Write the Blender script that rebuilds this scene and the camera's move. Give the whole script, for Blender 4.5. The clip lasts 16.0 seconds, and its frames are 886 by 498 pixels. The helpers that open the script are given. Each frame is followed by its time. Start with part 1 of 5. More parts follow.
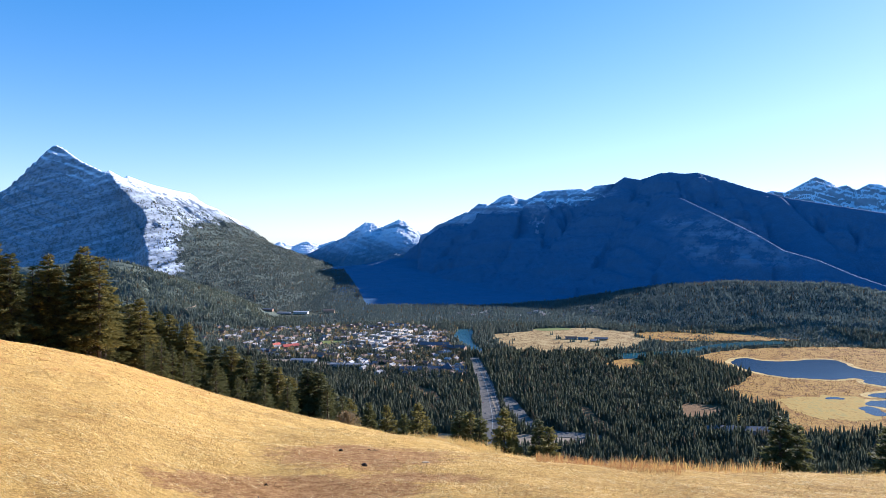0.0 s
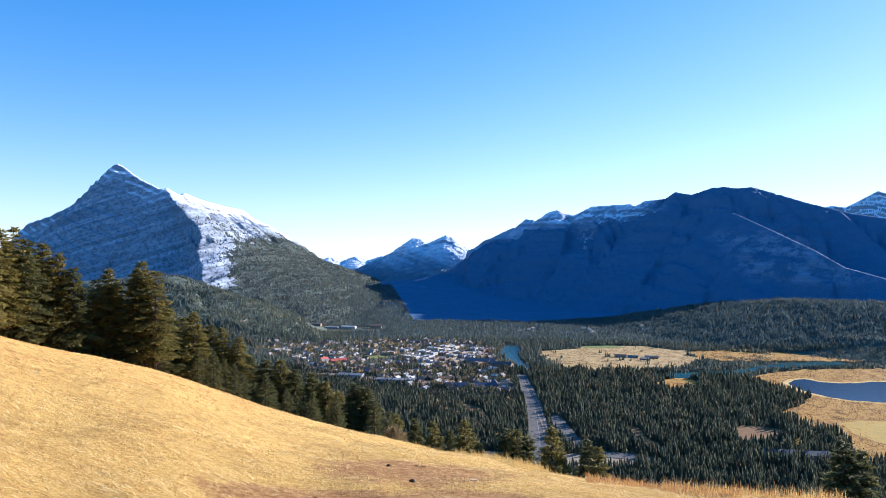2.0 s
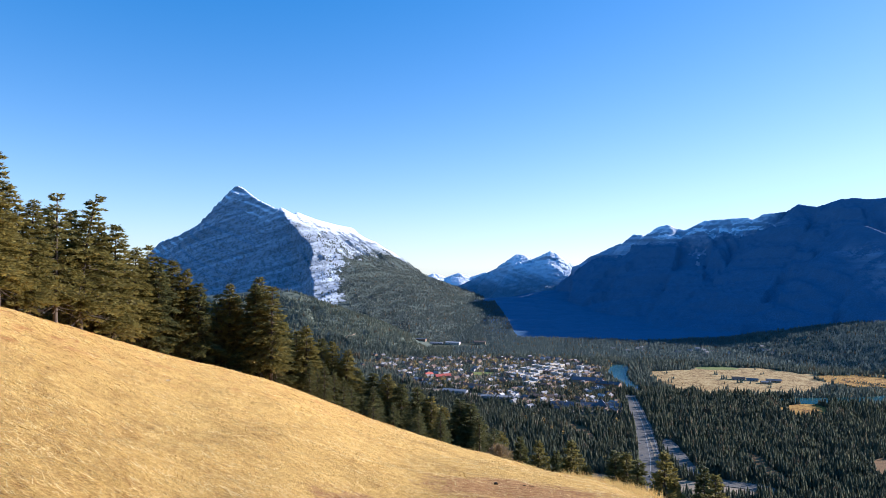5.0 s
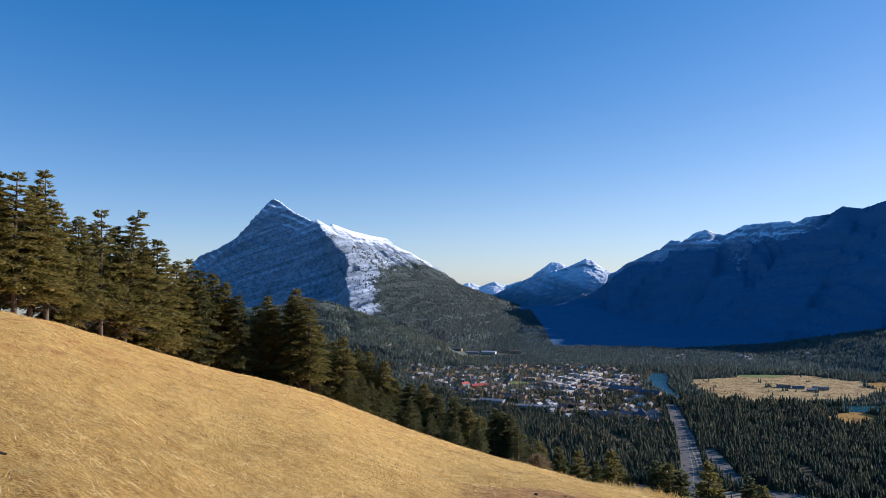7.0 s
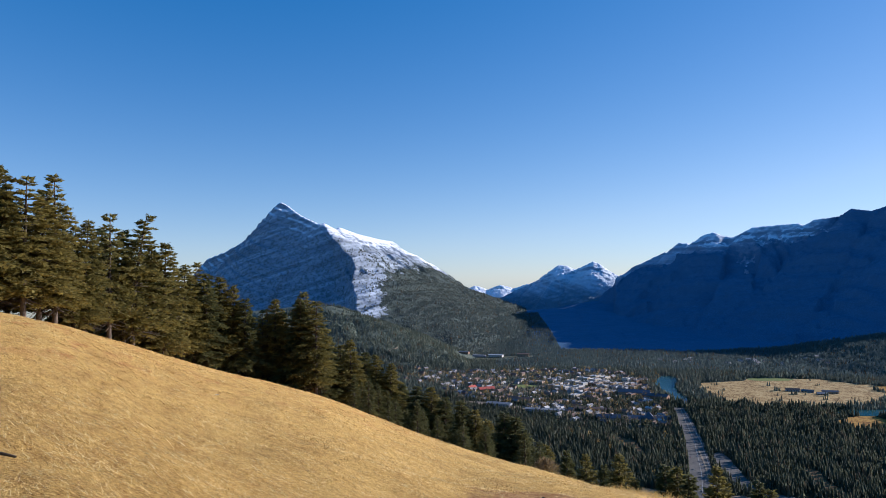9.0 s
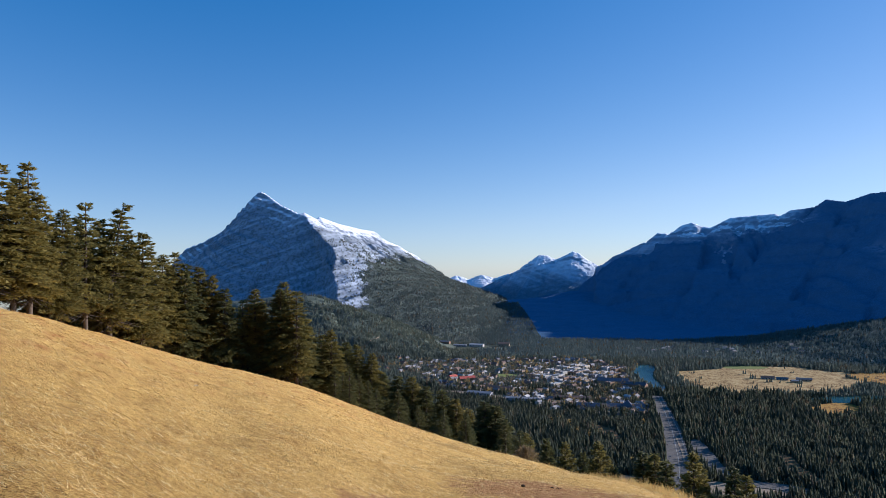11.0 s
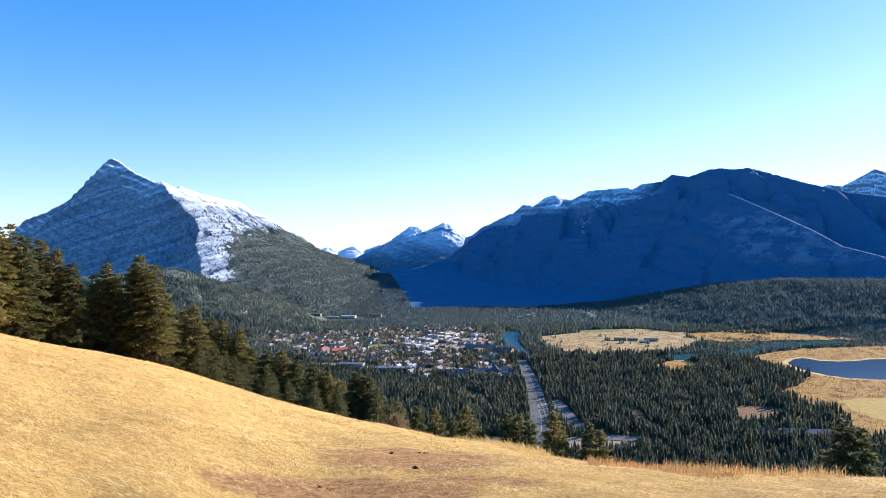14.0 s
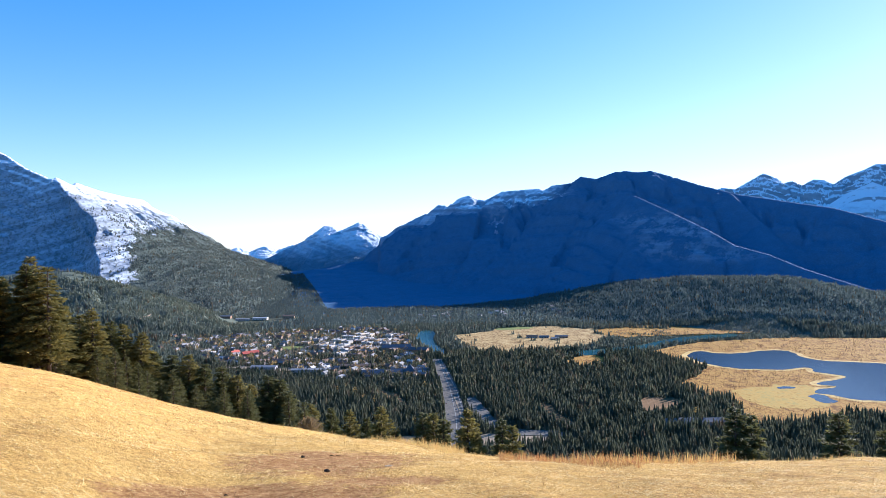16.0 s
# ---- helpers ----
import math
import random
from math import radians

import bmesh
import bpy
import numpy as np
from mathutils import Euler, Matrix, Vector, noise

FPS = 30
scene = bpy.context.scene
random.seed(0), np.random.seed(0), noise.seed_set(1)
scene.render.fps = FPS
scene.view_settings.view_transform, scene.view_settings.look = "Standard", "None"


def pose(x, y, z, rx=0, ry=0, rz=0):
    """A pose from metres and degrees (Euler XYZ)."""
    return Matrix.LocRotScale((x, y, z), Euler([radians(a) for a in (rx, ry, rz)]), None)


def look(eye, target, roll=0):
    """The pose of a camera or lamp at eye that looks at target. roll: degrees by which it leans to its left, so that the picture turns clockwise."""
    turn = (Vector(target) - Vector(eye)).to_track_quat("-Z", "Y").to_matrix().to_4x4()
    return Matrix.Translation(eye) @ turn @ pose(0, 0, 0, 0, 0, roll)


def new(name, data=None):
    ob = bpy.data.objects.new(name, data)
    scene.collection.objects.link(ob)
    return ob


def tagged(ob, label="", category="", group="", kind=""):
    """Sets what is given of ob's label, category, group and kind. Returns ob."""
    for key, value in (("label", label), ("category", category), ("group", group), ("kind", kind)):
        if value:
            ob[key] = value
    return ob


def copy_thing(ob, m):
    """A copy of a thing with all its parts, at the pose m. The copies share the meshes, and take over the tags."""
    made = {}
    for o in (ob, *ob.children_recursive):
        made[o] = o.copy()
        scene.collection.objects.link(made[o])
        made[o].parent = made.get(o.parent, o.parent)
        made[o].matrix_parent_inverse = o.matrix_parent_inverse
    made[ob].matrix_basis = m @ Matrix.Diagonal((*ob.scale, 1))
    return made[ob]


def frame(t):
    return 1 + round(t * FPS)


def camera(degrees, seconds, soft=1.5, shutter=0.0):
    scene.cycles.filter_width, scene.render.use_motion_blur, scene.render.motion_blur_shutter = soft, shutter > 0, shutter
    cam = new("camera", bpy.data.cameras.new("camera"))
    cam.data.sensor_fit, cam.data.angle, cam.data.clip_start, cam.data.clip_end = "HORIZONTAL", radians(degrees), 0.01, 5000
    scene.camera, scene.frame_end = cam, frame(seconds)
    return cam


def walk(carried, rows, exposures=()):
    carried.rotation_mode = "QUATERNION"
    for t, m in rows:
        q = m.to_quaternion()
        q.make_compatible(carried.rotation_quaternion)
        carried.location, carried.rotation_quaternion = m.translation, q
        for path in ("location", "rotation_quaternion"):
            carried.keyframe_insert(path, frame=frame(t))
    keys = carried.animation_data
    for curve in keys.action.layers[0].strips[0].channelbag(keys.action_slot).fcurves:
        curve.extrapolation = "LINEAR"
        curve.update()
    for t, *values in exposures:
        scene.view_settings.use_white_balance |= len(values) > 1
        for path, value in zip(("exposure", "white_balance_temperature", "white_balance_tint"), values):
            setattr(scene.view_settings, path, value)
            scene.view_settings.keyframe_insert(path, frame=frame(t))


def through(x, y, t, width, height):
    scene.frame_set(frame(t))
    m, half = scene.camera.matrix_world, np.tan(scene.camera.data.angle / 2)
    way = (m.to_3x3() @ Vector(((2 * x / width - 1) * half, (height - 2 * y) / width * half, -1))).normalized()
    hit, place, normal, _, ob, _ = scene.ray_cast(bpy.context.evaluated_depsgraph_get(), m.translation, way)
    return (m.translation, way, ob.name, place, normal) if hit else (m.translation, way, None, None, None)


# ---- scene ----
EYE, TILT, LEAN, REACH = 1.6, -1.1, 0.0, 0.42
cam = camera(67.1, 16.0, soft=0.6)
# seconds, yaw, pitch, roll; the camera swings about a point REACH metres behind it
TURNS = [
    (0.0, 0.0, 0.0, 0.0), (0.5, 0.33, -0.16, -0.1), (1.0, 0.99, 0.21, -0.27), (1.5, 2.16, 0.93, -0.34),
    (2.0, 3.99, 1.34, -0.19), (2.5, 6.23, 1.37, 0.2), (3.0, 8.68, 1.55, 0.37), (3.5, 10.55, 1.7, 0.11),
    (4.0, 11.74, 2.01, -0.19), (6.5, 14.69, 3.45, 0.27), (7.0, 15.85, 3.5, 0.43), (7.5, 16.35, 3.37, 0.16),
    (8.0, 16.78, 3.75, -0.04), (8.5, 16.94, 3.9, 0.26), (9.0, 16.43, 3.78, 0.48), (11.5, 13.52, 2.51, 0.43),
    (12.0, 11.58, 2.01, 0.4), (12.5, 9.6, 1.45, 0.66), (13.0, 7.76, 0.94, 0.65), (13.5, 6.03, 0.56, 0.85),
    (14.0, 3.85, 0.27, 1.07), (14.5, 1.59, 0.08, 0.93), (15.0, -0.48, 0.01, 0.94), (15.5, -2.37, 0.03, 1.11),
    (16.0, -3.42, 0.11, 1.23),
]
EXPOSURES = [(0.0, 1.25, 5350, 22), (4.2, 1.42, 5350, 22), (6.3, 0.62, 5350, 22), (11.8, 0.60, 5350, 22), (13.5, 1.33, 5350, 22), (16.0, 1.42, 5350, 22)]
walk(cam, [(t, pose(0, 0, EYE, TILT, LEAN) @ pose(-REACH * math.sin(radians(w)), REACH * (math.cos(radians(w)) - 1), 0, 90 + p, r, w))
           for t, w, p, r in TURNS], EXPOSURES)

# ---- light ----
SUN_AZ, SUN_EL = 56.0, 19.0      # degrees to the right of straight ahead, and up
world = bpy.data.worlds.new("sky")
scene.world = world
world.use_nodes = True
sky = world.node_tree.nodes.new("ShaderNodeTexSky")
sky.sky_type, sky.sun_disc = "NISHITA", False
sky.sun_elevation, sky.sun_rotation = radians(SUN_EL), radians(SUN_AZ)
sky.altitude, sky.air_density, sky.dust_density, sky.ozone_density = 1650, 1.0, 0.35, 2.2
background = world.node_tree.nodes["Background"]
background.inputs["Strength"].default_value = 0.119
# thin mountain air: a softer glow toward the sun and a deeper azure overhead
softer = world.node_tree.nodes.new("ShaderNodeGamma")
softer.inputs["Gamma"].default_value = 0.69
richer = world.node_tree.nodes.new("ShaderNodeHueSaturation")
glow = world.node_tree.nodes.new("ShaderNodeRGBToBW")
paler = world.node_tree.nodes.new("ShaderNodeMapRange")      # the bright haze near the horizon is paler than the zenith
for socket, value in zip(paler.inputs[1:5], (1.2, 3.2, 1.66, 1.1)):
    socket.default_value = value
world.node_tree.links.new(softer.outputs[0], glow.inputs[0])
world.node_tree.links.new(glow.outputs[0], paler.inputs[0])
world.node_tree.links.new(paler.outputs[0], richer.inputs["Saturation"])
azure = world.node_tree.nodes.new("ShaderNodeMix")
azure.data_type, azure.blend_type = "RGBA", "MULTIPLY"
azure.inputs[0].default_value = 1.0
azure.inputs[7].default_value = (1.04, 1.085, 1.06, 1)
world.node_tree.links.new(sky.outputs[0], softer.inputs["Color"])
world.node_tree.links.new(softer.outputs[0], richer.inputs["Color"])
world.node_tree.links.new(richer.outputs[0], azure.inputs[6])
world.node_tree.links.new(azure.outputs[2], background.inputs["Color"])
sun = new("sun", bpy.data.lights.new("sun", "SUN"))
sun.data.energy, sun.data.angle, sun.data.color = 5.0, radians(0.53), (1.0, 0.89, 0.70)
sun.matrix_world = look((0, 0, 0), (-math.sin(radians(SUN_AZ)) * math.cos(radians(SUN_EL)),
                                    -math.cos(radians(SUN_AZ)) * math.cos(radians(SUN_EL)), -math.sin(radians(SUN_EL))))

# ---- materials ----
class Nodes:
    """Small helper for writing node materials."""

    def __init__(self, name):
        self.mat = bpy.data.materials.new(name)
        self.mat.use_nodes = True
        self.tree = self.mat.node_tree
        self.bsdf = self.tree.nodes["Principled BSDF"]
        self.place = self.tree.nodes.new("ShaderNodeNewGeometry").outputs["Position"]

    def put(self, socket, value):
        if isinstance(value, bpy.types.NodeSocket):
            self.tree.links.new(value, socket)
        elif isinstance(value, (tuple, list)) and len(value) == 3 and socket.type == "RGBA":
            socket.default_value = (*value, 1)
        else:
            socket.default_value = value

    def node(self, kind, out=0, **sockets):
        n = self.tree.nodes.new(kind)
        for key, value in sockets.items():
            self.put(n.inputs[key.replace("_", " ")], value)
        return n.outputs[out]

    def noise(self, scale, detail=4.0, rough=0.55, at=None):
        return self.node("ShaderNodeTexNoise", 0, Vector=at or self.place, Scale=scale, Detail=detail, Roughness=rough)

    def cells(self, scale, at=None):
        return self.node("ShaderNodeTexVoronoi", 0, Vector=at or self.place, Scale=scale)

    def stretch(self, x, y, z, turn=(0, 0, 0)):
        n = self.tree.nodes.new("ShaderNodeMapping")
        self.put(n.inputs["Vector"], self.place)
        n.vector_type = "TEXTURE"
        n.inputs["Scale"].default_value = (1 / x, 1 / y, 1 / z)
        n.inputs["Rotation"].default_value = [radians(a) for a in turn]
        return n.outputs[0]

    def ramp(self, value, *stops):
        n = self.tree.nodes.new("ShaderNodeValToRGB")
        self.put(n.inputs[0], value)
        e = n.color_ramp.elements
        while len(e) < len(stops):
            e.new(0.5)
        for slot, (at, c) in zip(e, stops):
            slot.position = at
            slot.color = (c, c, c, 1) if isinstance(c, (int, float)) else (*c, 1)
        return n.outputs[0]

    def mix(self, f, a, b, how="MIX"):
        n = self.tree.nodes.new("ShaderNodeMix")
        n.data_type, n.blend_type = "RGBA", how
        for slot, value in ((0, f), (6, a), (7, b)):
            self.put(n.inputs[slot], value)
        return n.outputs[2]

    def blend(self, f, a, b):
        return self.math("ADD", a, self.math("MULTIPLY", f, b - a))

    def math(self, op, a, b=0.0, c=0.0):
        n = self.tree.nodes.new("ShaderNodeMath")
        n.operation = op
        for slot, value in enumerate((a, b, c)):
            self.put(n.inputs[slot], value)
        return n.outputs[0]

    def axis(self, which, of=None):
        n = self.tree.nodes.new("ShaderNodeSeparateXYZ")
        self.put(n.inputs[0], of or self.place)
        return n.outputs[which]

    def normal(self):
        return self.tree.nodes.new("ShaderNodeNewGeometry").outputs["Normal"]

    def attribute(self, name, out=2):
        n = self.tree.nodes.new("ShaderNodeAttribute")
        n.attribute_name = name
        return n.outputs[out]

    def random(self):
        return self.tree.nodes.new("ShaderNodeObjectInfo").outputs["Random"]

    def span(self, value, lo, hi):
        n = self.tree.nodes.new("ShaderNodeMapRange")
        n.interpolation_type = "SMOOTHSTEP"
        for slot, v in enumerate((value, lo, hi)):
            self.put(n.inputs[slot], v)
        return n.outputs[0]

    def bump(self, height, strength=0.5, distance=0.1):
        self.put(self.bsdf.inputs["Normal"], self.node("ShaderNodeBump", 0, Height=height, Strength=strength, Distance=distance))

    def done(self, color, rough=0.9, metal=0.0, gloss=0.2):
        self.put(self.bsdf.inputs["Base Color"], color)
        self.put(self.bsdf.inputs["Roughness"], rough)
        self.put(self.bsdf.inputs["Metallic"], metal)
        self.put(self.bsdf.inputs["Specular IOR Level"], gloss)
        return self.mat


def plain(name, color, rough=0.7, metal=0.0, scale=0.6, amount=0.25, gloss=0.3):
    """Paint, metal or board with a light mottling at two scales."""
    n = Nodes(name)
    spots = n.mix(0.5, n.noise(scale), n.noise(scale * 7))
    dark = tuple(c * (1 - amount) for c in color)
    lift = tuple(min(1, c * (1 + amount)) for c in color)
    return n.done(n.ramp(spots, (0.3, dark), (0.7, lift)), rough, metal, gloss)


def meadow_material():
    n = Nodes("dry grass and soil")
    fine = n.noise(26, 7, 0.8, n.stretch(1, 1.8, 1, (0, 0, 25)))
    tuft = n.noise(4.5, 6, 0.75, n.stretch(0.6, 1.5, 1, (0, 0, -20)))
    broad = n.noise(0.35, 5)
    streak = n.noise(1.0, 6, 0.7, n.stretch(0.16, 0.8, 1, (0, 0, -52)))
    straw = n.ramp(n.mix(0.4, fine, n.mix(0.5, tuft, streak)), (0.405, (0.10, 0.055, 0.016)), (0.455, (0.36, 0.205, 0.055)), (0.51, (0.64, 0.40, 0.11)), (0.6, (0.82, 0.57, 0.19)))
    rust = n.ramp(fine, (0.3, (0.24, 0.10, 0.03)), (0.7, (0.54, 0.25, 0.07)))
    far = n.span(n.axis(0), -7.0, -17.0)      # the higher part of the slope has rusty rows
    color = n.mix(n.math("MULTIPLY", far, n.math("MULTIPLY", n.span(streak, 0.49, 0.62), n.span(broad, 0.36, 0.56))), straw, rust)
    soil = n.ramp(n.mix(0.5, n.noise(6, 6, 0.7), n.noise(30, 5, 0.8)), (0.36, (0.12, 0.06, 0.02)), (0.48, (0.36, 0.18, 0.062)), (0.6, (0.58, 0.35, 0.14)))
    ragged = n.math("ADD", n.attribute("bare"), n.math("MULTIPLY", n.math("SUBTRACT", n.noise(3.2, 8, 0.78), 0.5), 1.6))
    color = n.mix(n.span(ragged, 0.36, 0.56), color, soil)
    floor = n.ramp(n.noise(0.05, 6, 0.7), (0.3, (0.07, 0.08, 0.05)), (0.6, (0.095, 0.095, 0.06)), (0.78, (0.16, 0.115, 0.055)))
    color = n.mix(n.attribute("wood"), color, floor)
    n.bump(n.mix(0.5, fine, n.mix(0.5, n.noise(3, 5), tuft)), 1.0, 0.12)
    return n.done(color, 0.95, 0, 0.1)


def mountain_material(name, snow_from, snow_to, trees_to, wood=(0.035, 0.05, 0.032), turn=(0, 0, 0), rock=(0.30, 0.29, 0.28), band=0.02,
                      woods_right=None, lean=0.0, spread=90, rise=420, bare=500, crest_snow=None, crest_woods=None, sheen=0.15, specks=0.0, flat=(0.84, 1.04), grain=1.0, jitter=1.0, wooded_top=False, patch=None):
    """Limestone with tilted beds, snow above a height and woods below one. crest_snow: snow lies only so far below the crest;
    crest_woods: the woods begin so far below it; woods_right: they climb higher, by rise, to the right of that line."""
    n = Nodes(name)
    z = n.axis(2)
    up = n.axis(2, n.normal())
    coarse, fine = n.noise(0.006, 8, 0.6), n.noise(0.03, 6, 0.65)
    beds = n.noise(1, 3, 0.6, n.stretch(band * 0.05, band * 0.05, band, turn))
    stone = n.ramp(n.mix(0.3, beds, fine), (0.38, tuple(0.7 * c for c in rock)), (0.5, rock), (0.6, tuple(min(1, 1.4 * c) for c in rock)))
    if specks:      # lone trees on the scree
        stone = n.mix(n.math("MULTIPLY", n.span(n.noise(0.06, 4, 0.8), 0.5, 0.55), specks), stone, wood)
    wobble = n.math("MULTIPLY", n.math("SUBTRACT", n.mix(0.5, coarse, fine), 0.5), 420 * jitter)
    high = n.math("ADD", z, wobble)
    snow = n.math("MULTIPLY", n.span(high, snow_from, snow_to), n.span(n.math("ADD", up, n.math("MULTIPLY", beds, 0.34)), *flat))
    below = n.math("ADD", n.attribute("below"), n.math("MULTIPLY", wobble, 0.6))
    if crest_snow:
        snow = n.math("MULTIPLY", snow, n.span(below, crest_snow * 1.35, crest_snow * 0.6))
    crowns = n.cells(0.16)
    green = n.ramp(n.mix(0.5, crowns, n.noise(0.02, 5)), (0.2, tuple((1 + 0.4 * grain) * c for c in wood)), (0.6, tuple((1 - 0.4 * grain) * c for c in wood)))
    steep = n.math("MULTIPLY", n.math("SUBTRACT", 0.78, up), bare)
    over = n.math("ADD", n.math("ADD", z, steep), n.math("MULTIPLY", wobble, 0.9))
    if woods_right is not None:
        line = n.math("ADD", n.axis(0), n.math("MULTIPLY", z, lean))
        over = n.math("SUBTRACT", over, n.math("MULTIPLY", n.span(n.math("ADD", line, wobble), woods_right - spread, woods_right + spread), rise))
    low = n.span(over, trees_to + 70, trees_to - 50)
    if crest_woods:
        cover = n.span(below, crest_woods * 0.75, crest_woods * 1.3)
        if wooded_top:
            cover = n.math("MAXIMUM", cover, n.span(n.math("ADD", n.axis(0), n.math("MULTIPLY", wobble, 0.5)), woods_right - spread, woods_right + spread))
        low = n.math("MULTIPLY", low, cover)
    if patch:       # thin woods on stony ground
        west, east, floor, top = patch
        stony = n.math("MULTIPLY", n.math("MULTIPLY", n.span(n.axis(0), west, west + 150), n.span(n.axis(0), east, east - 200)), n.math("MULTIPLY", n.span(z, floor, floor + 60), n.span(z, top, top - 80)))
        low = n.math("SUBTRACT", low, n.math("MULTIPLY", n.math("MULTIPLY", stony, n.span(n.noise(0.012, 6, 0.7), 0.42, 0.56)), 0.6))
    color = n.mix(snow, stone, (0.82, 0.85, 0.9))
    color = n.mix(low, color, green)
    n.bump(n.mix(low, n.mix(0.4, beds, fine), n.math("MULTIPLY", crowns, 0.2 * grain)), 0.8, 11)
    return n.done(color, 0.9 if sheen < 0.3 else 0.75, 0, n.blend(low, 0.15, sheen))


def leafy(n, color, through=0.5, rough=0.75, gloss=0.3):
    """Foliage: part of the light comes through the leaf."""
    n.done(color, rough, 0, gloss)
    thin = n.node("ShaderNodeBsdfTranslucent", 0, Color=color)
    out = n.tree.nodes["Material Output"]
    both = n.tree.nodes.new("ShaderNodeMixShader")
    both.inputs[0].default_value = through
    n.tree.links.new(n.bsdf.outputs[0], both.inputs[1])
    n.tree.links.new(thin, both.inputs[2])
    n.tree.links.new(both.outputs[0], out.inputs["Surface"])
    return n.mat


def conifer_material(name, dark, light):
    n = Nodes(name)
    tint = n.attribute("tint")
    color = n.ramp(tint, (0.0, dark), (0.72, light), (0.9, tuple(1.3 * c for c in light)), (1.0, (0.2, 0.16, 0.10)))
    color = n.mix(n.span(n.noise(0.7, 3), 0.35, 0.7), n.mix(1.0, color, (0.8, 0.8, 0.8), "MULTIPLY"), color)
    return leafy(n, color)


def tinted_leaves(name, *stops, through=0.35):
    """Grass and leaves whose colour runs along the tint of each blade."""
    n = Nodes(name)
    color = n.ramp(n.attribute("tint"), *stops)
    return leafy(n, n.mix(n.span(n.noise(1.3, 3), 0.3, 0.7), n.mix(1.0, color, (0.75, 0.75, 0.75), "MULTIPLY"), color), through)


def bark_material():
    n = Nodes("grey-brown bark")
    ridges = n.noise(9, 6, 0.7, n.stretch(1, 1, 0.2))
    n.bump(ridges, 0.9, 0.03)
    return n.done(n.ramp(ridges, (0.3, (0.04, 0.03, 0.023)), (0.7, (0.16, 0.125, 0.095))), 0.95, 0, 0.1)


def needle_material(name, dark, light):
    n = Nodes(name)
    own = n.random()
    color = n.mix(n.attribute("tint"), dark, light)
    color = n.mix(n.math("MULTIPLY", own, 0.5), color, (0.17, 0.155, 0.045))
    return leafy(n, color, 0.45)


def water_material(name, deep, rough=0.08, gloss=0.5):
    n = Nodes(name)
    n.bump(n.noise(0.5, 3, 0.5, n.stretch(1, 0.4, 1)), 0.06, 0.3)
    return n.done(n.ramp(n.noise(0.01), (0.3, deep), (0.7, tuple(1.5 * c for c in deep))), rough, 0, gloss)


MEADOW = meadow_material()

# ---- land ----
FLOOR = -300.0      # the valley floor lies this far below the meadow


def polar(az, r, el=None):
    """x, y (and z, seen el degrees up from the eye) at az degrees to the right of straight ahead, r metres off."""
    a = radians(az)
    p = (r * math.sin(a), r * math.cos(a))
    return p if el is None else (*p, EYE + r * math.tan(radians(el)))


def table(x, rows, column):
    return np.interp(x, [w[0] for w in rows], [w[column] for w in rows])


# the brow of the meadow all round the viewpoint: bearing, distance, dip, slope beyond it
BROW = [(-180, 60, 14, 0.3), (-100, 60, 10, 0.2), (-70, 55, 3.5, -0.1), (-50, 52, -1.9, -0.3), (-46.7, 56, -2.7, -0.42),
        (-43, 62, -4.1, -0.5), (-39, 70, -5.6, -0.55), (-34.7, 76, -7.1, -0.6), (-30, 78, -8.4, -0.62), (-26.4, 75, -9.57, -0.62),
        (-22.3, 68, -11.3, -0.62), (-18, 58, -13.0, -0.62), (-13.6, 44, -14.4, -0.62), (-8.9, 32, -15.57, -0.62), (-4, 25, -16.6, -0.62),
        (0.8, 20, -17.4, -0.62), (5.6, 17.5, -18.1, -0.62), (10.4, 16, -18.6, -0.62), (15, 15.5, -18.9, -0.62), (19.5, 15.5, -18.8, -0.62),
        (23.7, 16, -18.4, -0.62), (27.7, 17, -17.8, -0.6), (33.7, 18, -16.85, -0.6), (40, 19, -16, -0.58), (70, 25, -8, -0.4), (110, 50, 5, 0.1), (180, 60, 14, 0.3)]
FINE = np.arange(-180, 180.01, 0.5)


def smooth(column):
    v = table(FINE, BROW, column)
    k = np.hanning(13)
    k /= k.sum()
    v = np.concatenate((v[-7:-1], v, v[1:7]))
    return np.convolve(v, k, "valid")


BROW_FAR, BROW_DIP, BROW_FALL = smooth(1), np.tan(np.radians(smooth(2))), smooth(3)


def lumps(x, y, size, seed=0):
    """Cheap smooth noise from crossed waves, about -1 to 1."""
    rng = np.random.RandomState(seed)
    out = 0
    for k in range(7):
        a, p, f = rng.uniform(0, 6.28), rng.uniform(0, 6.28), rng.uniform(0.6, 1.7) * 6.28 / size
        out = out + np.sin((x * np.cos(a) + y * np.sin(a)) * f + p + 1.3 * np.sin((x * np.sin(a) - y * np.cos(a)) * f * 0.7 + p * 2))
    return out / 3.2


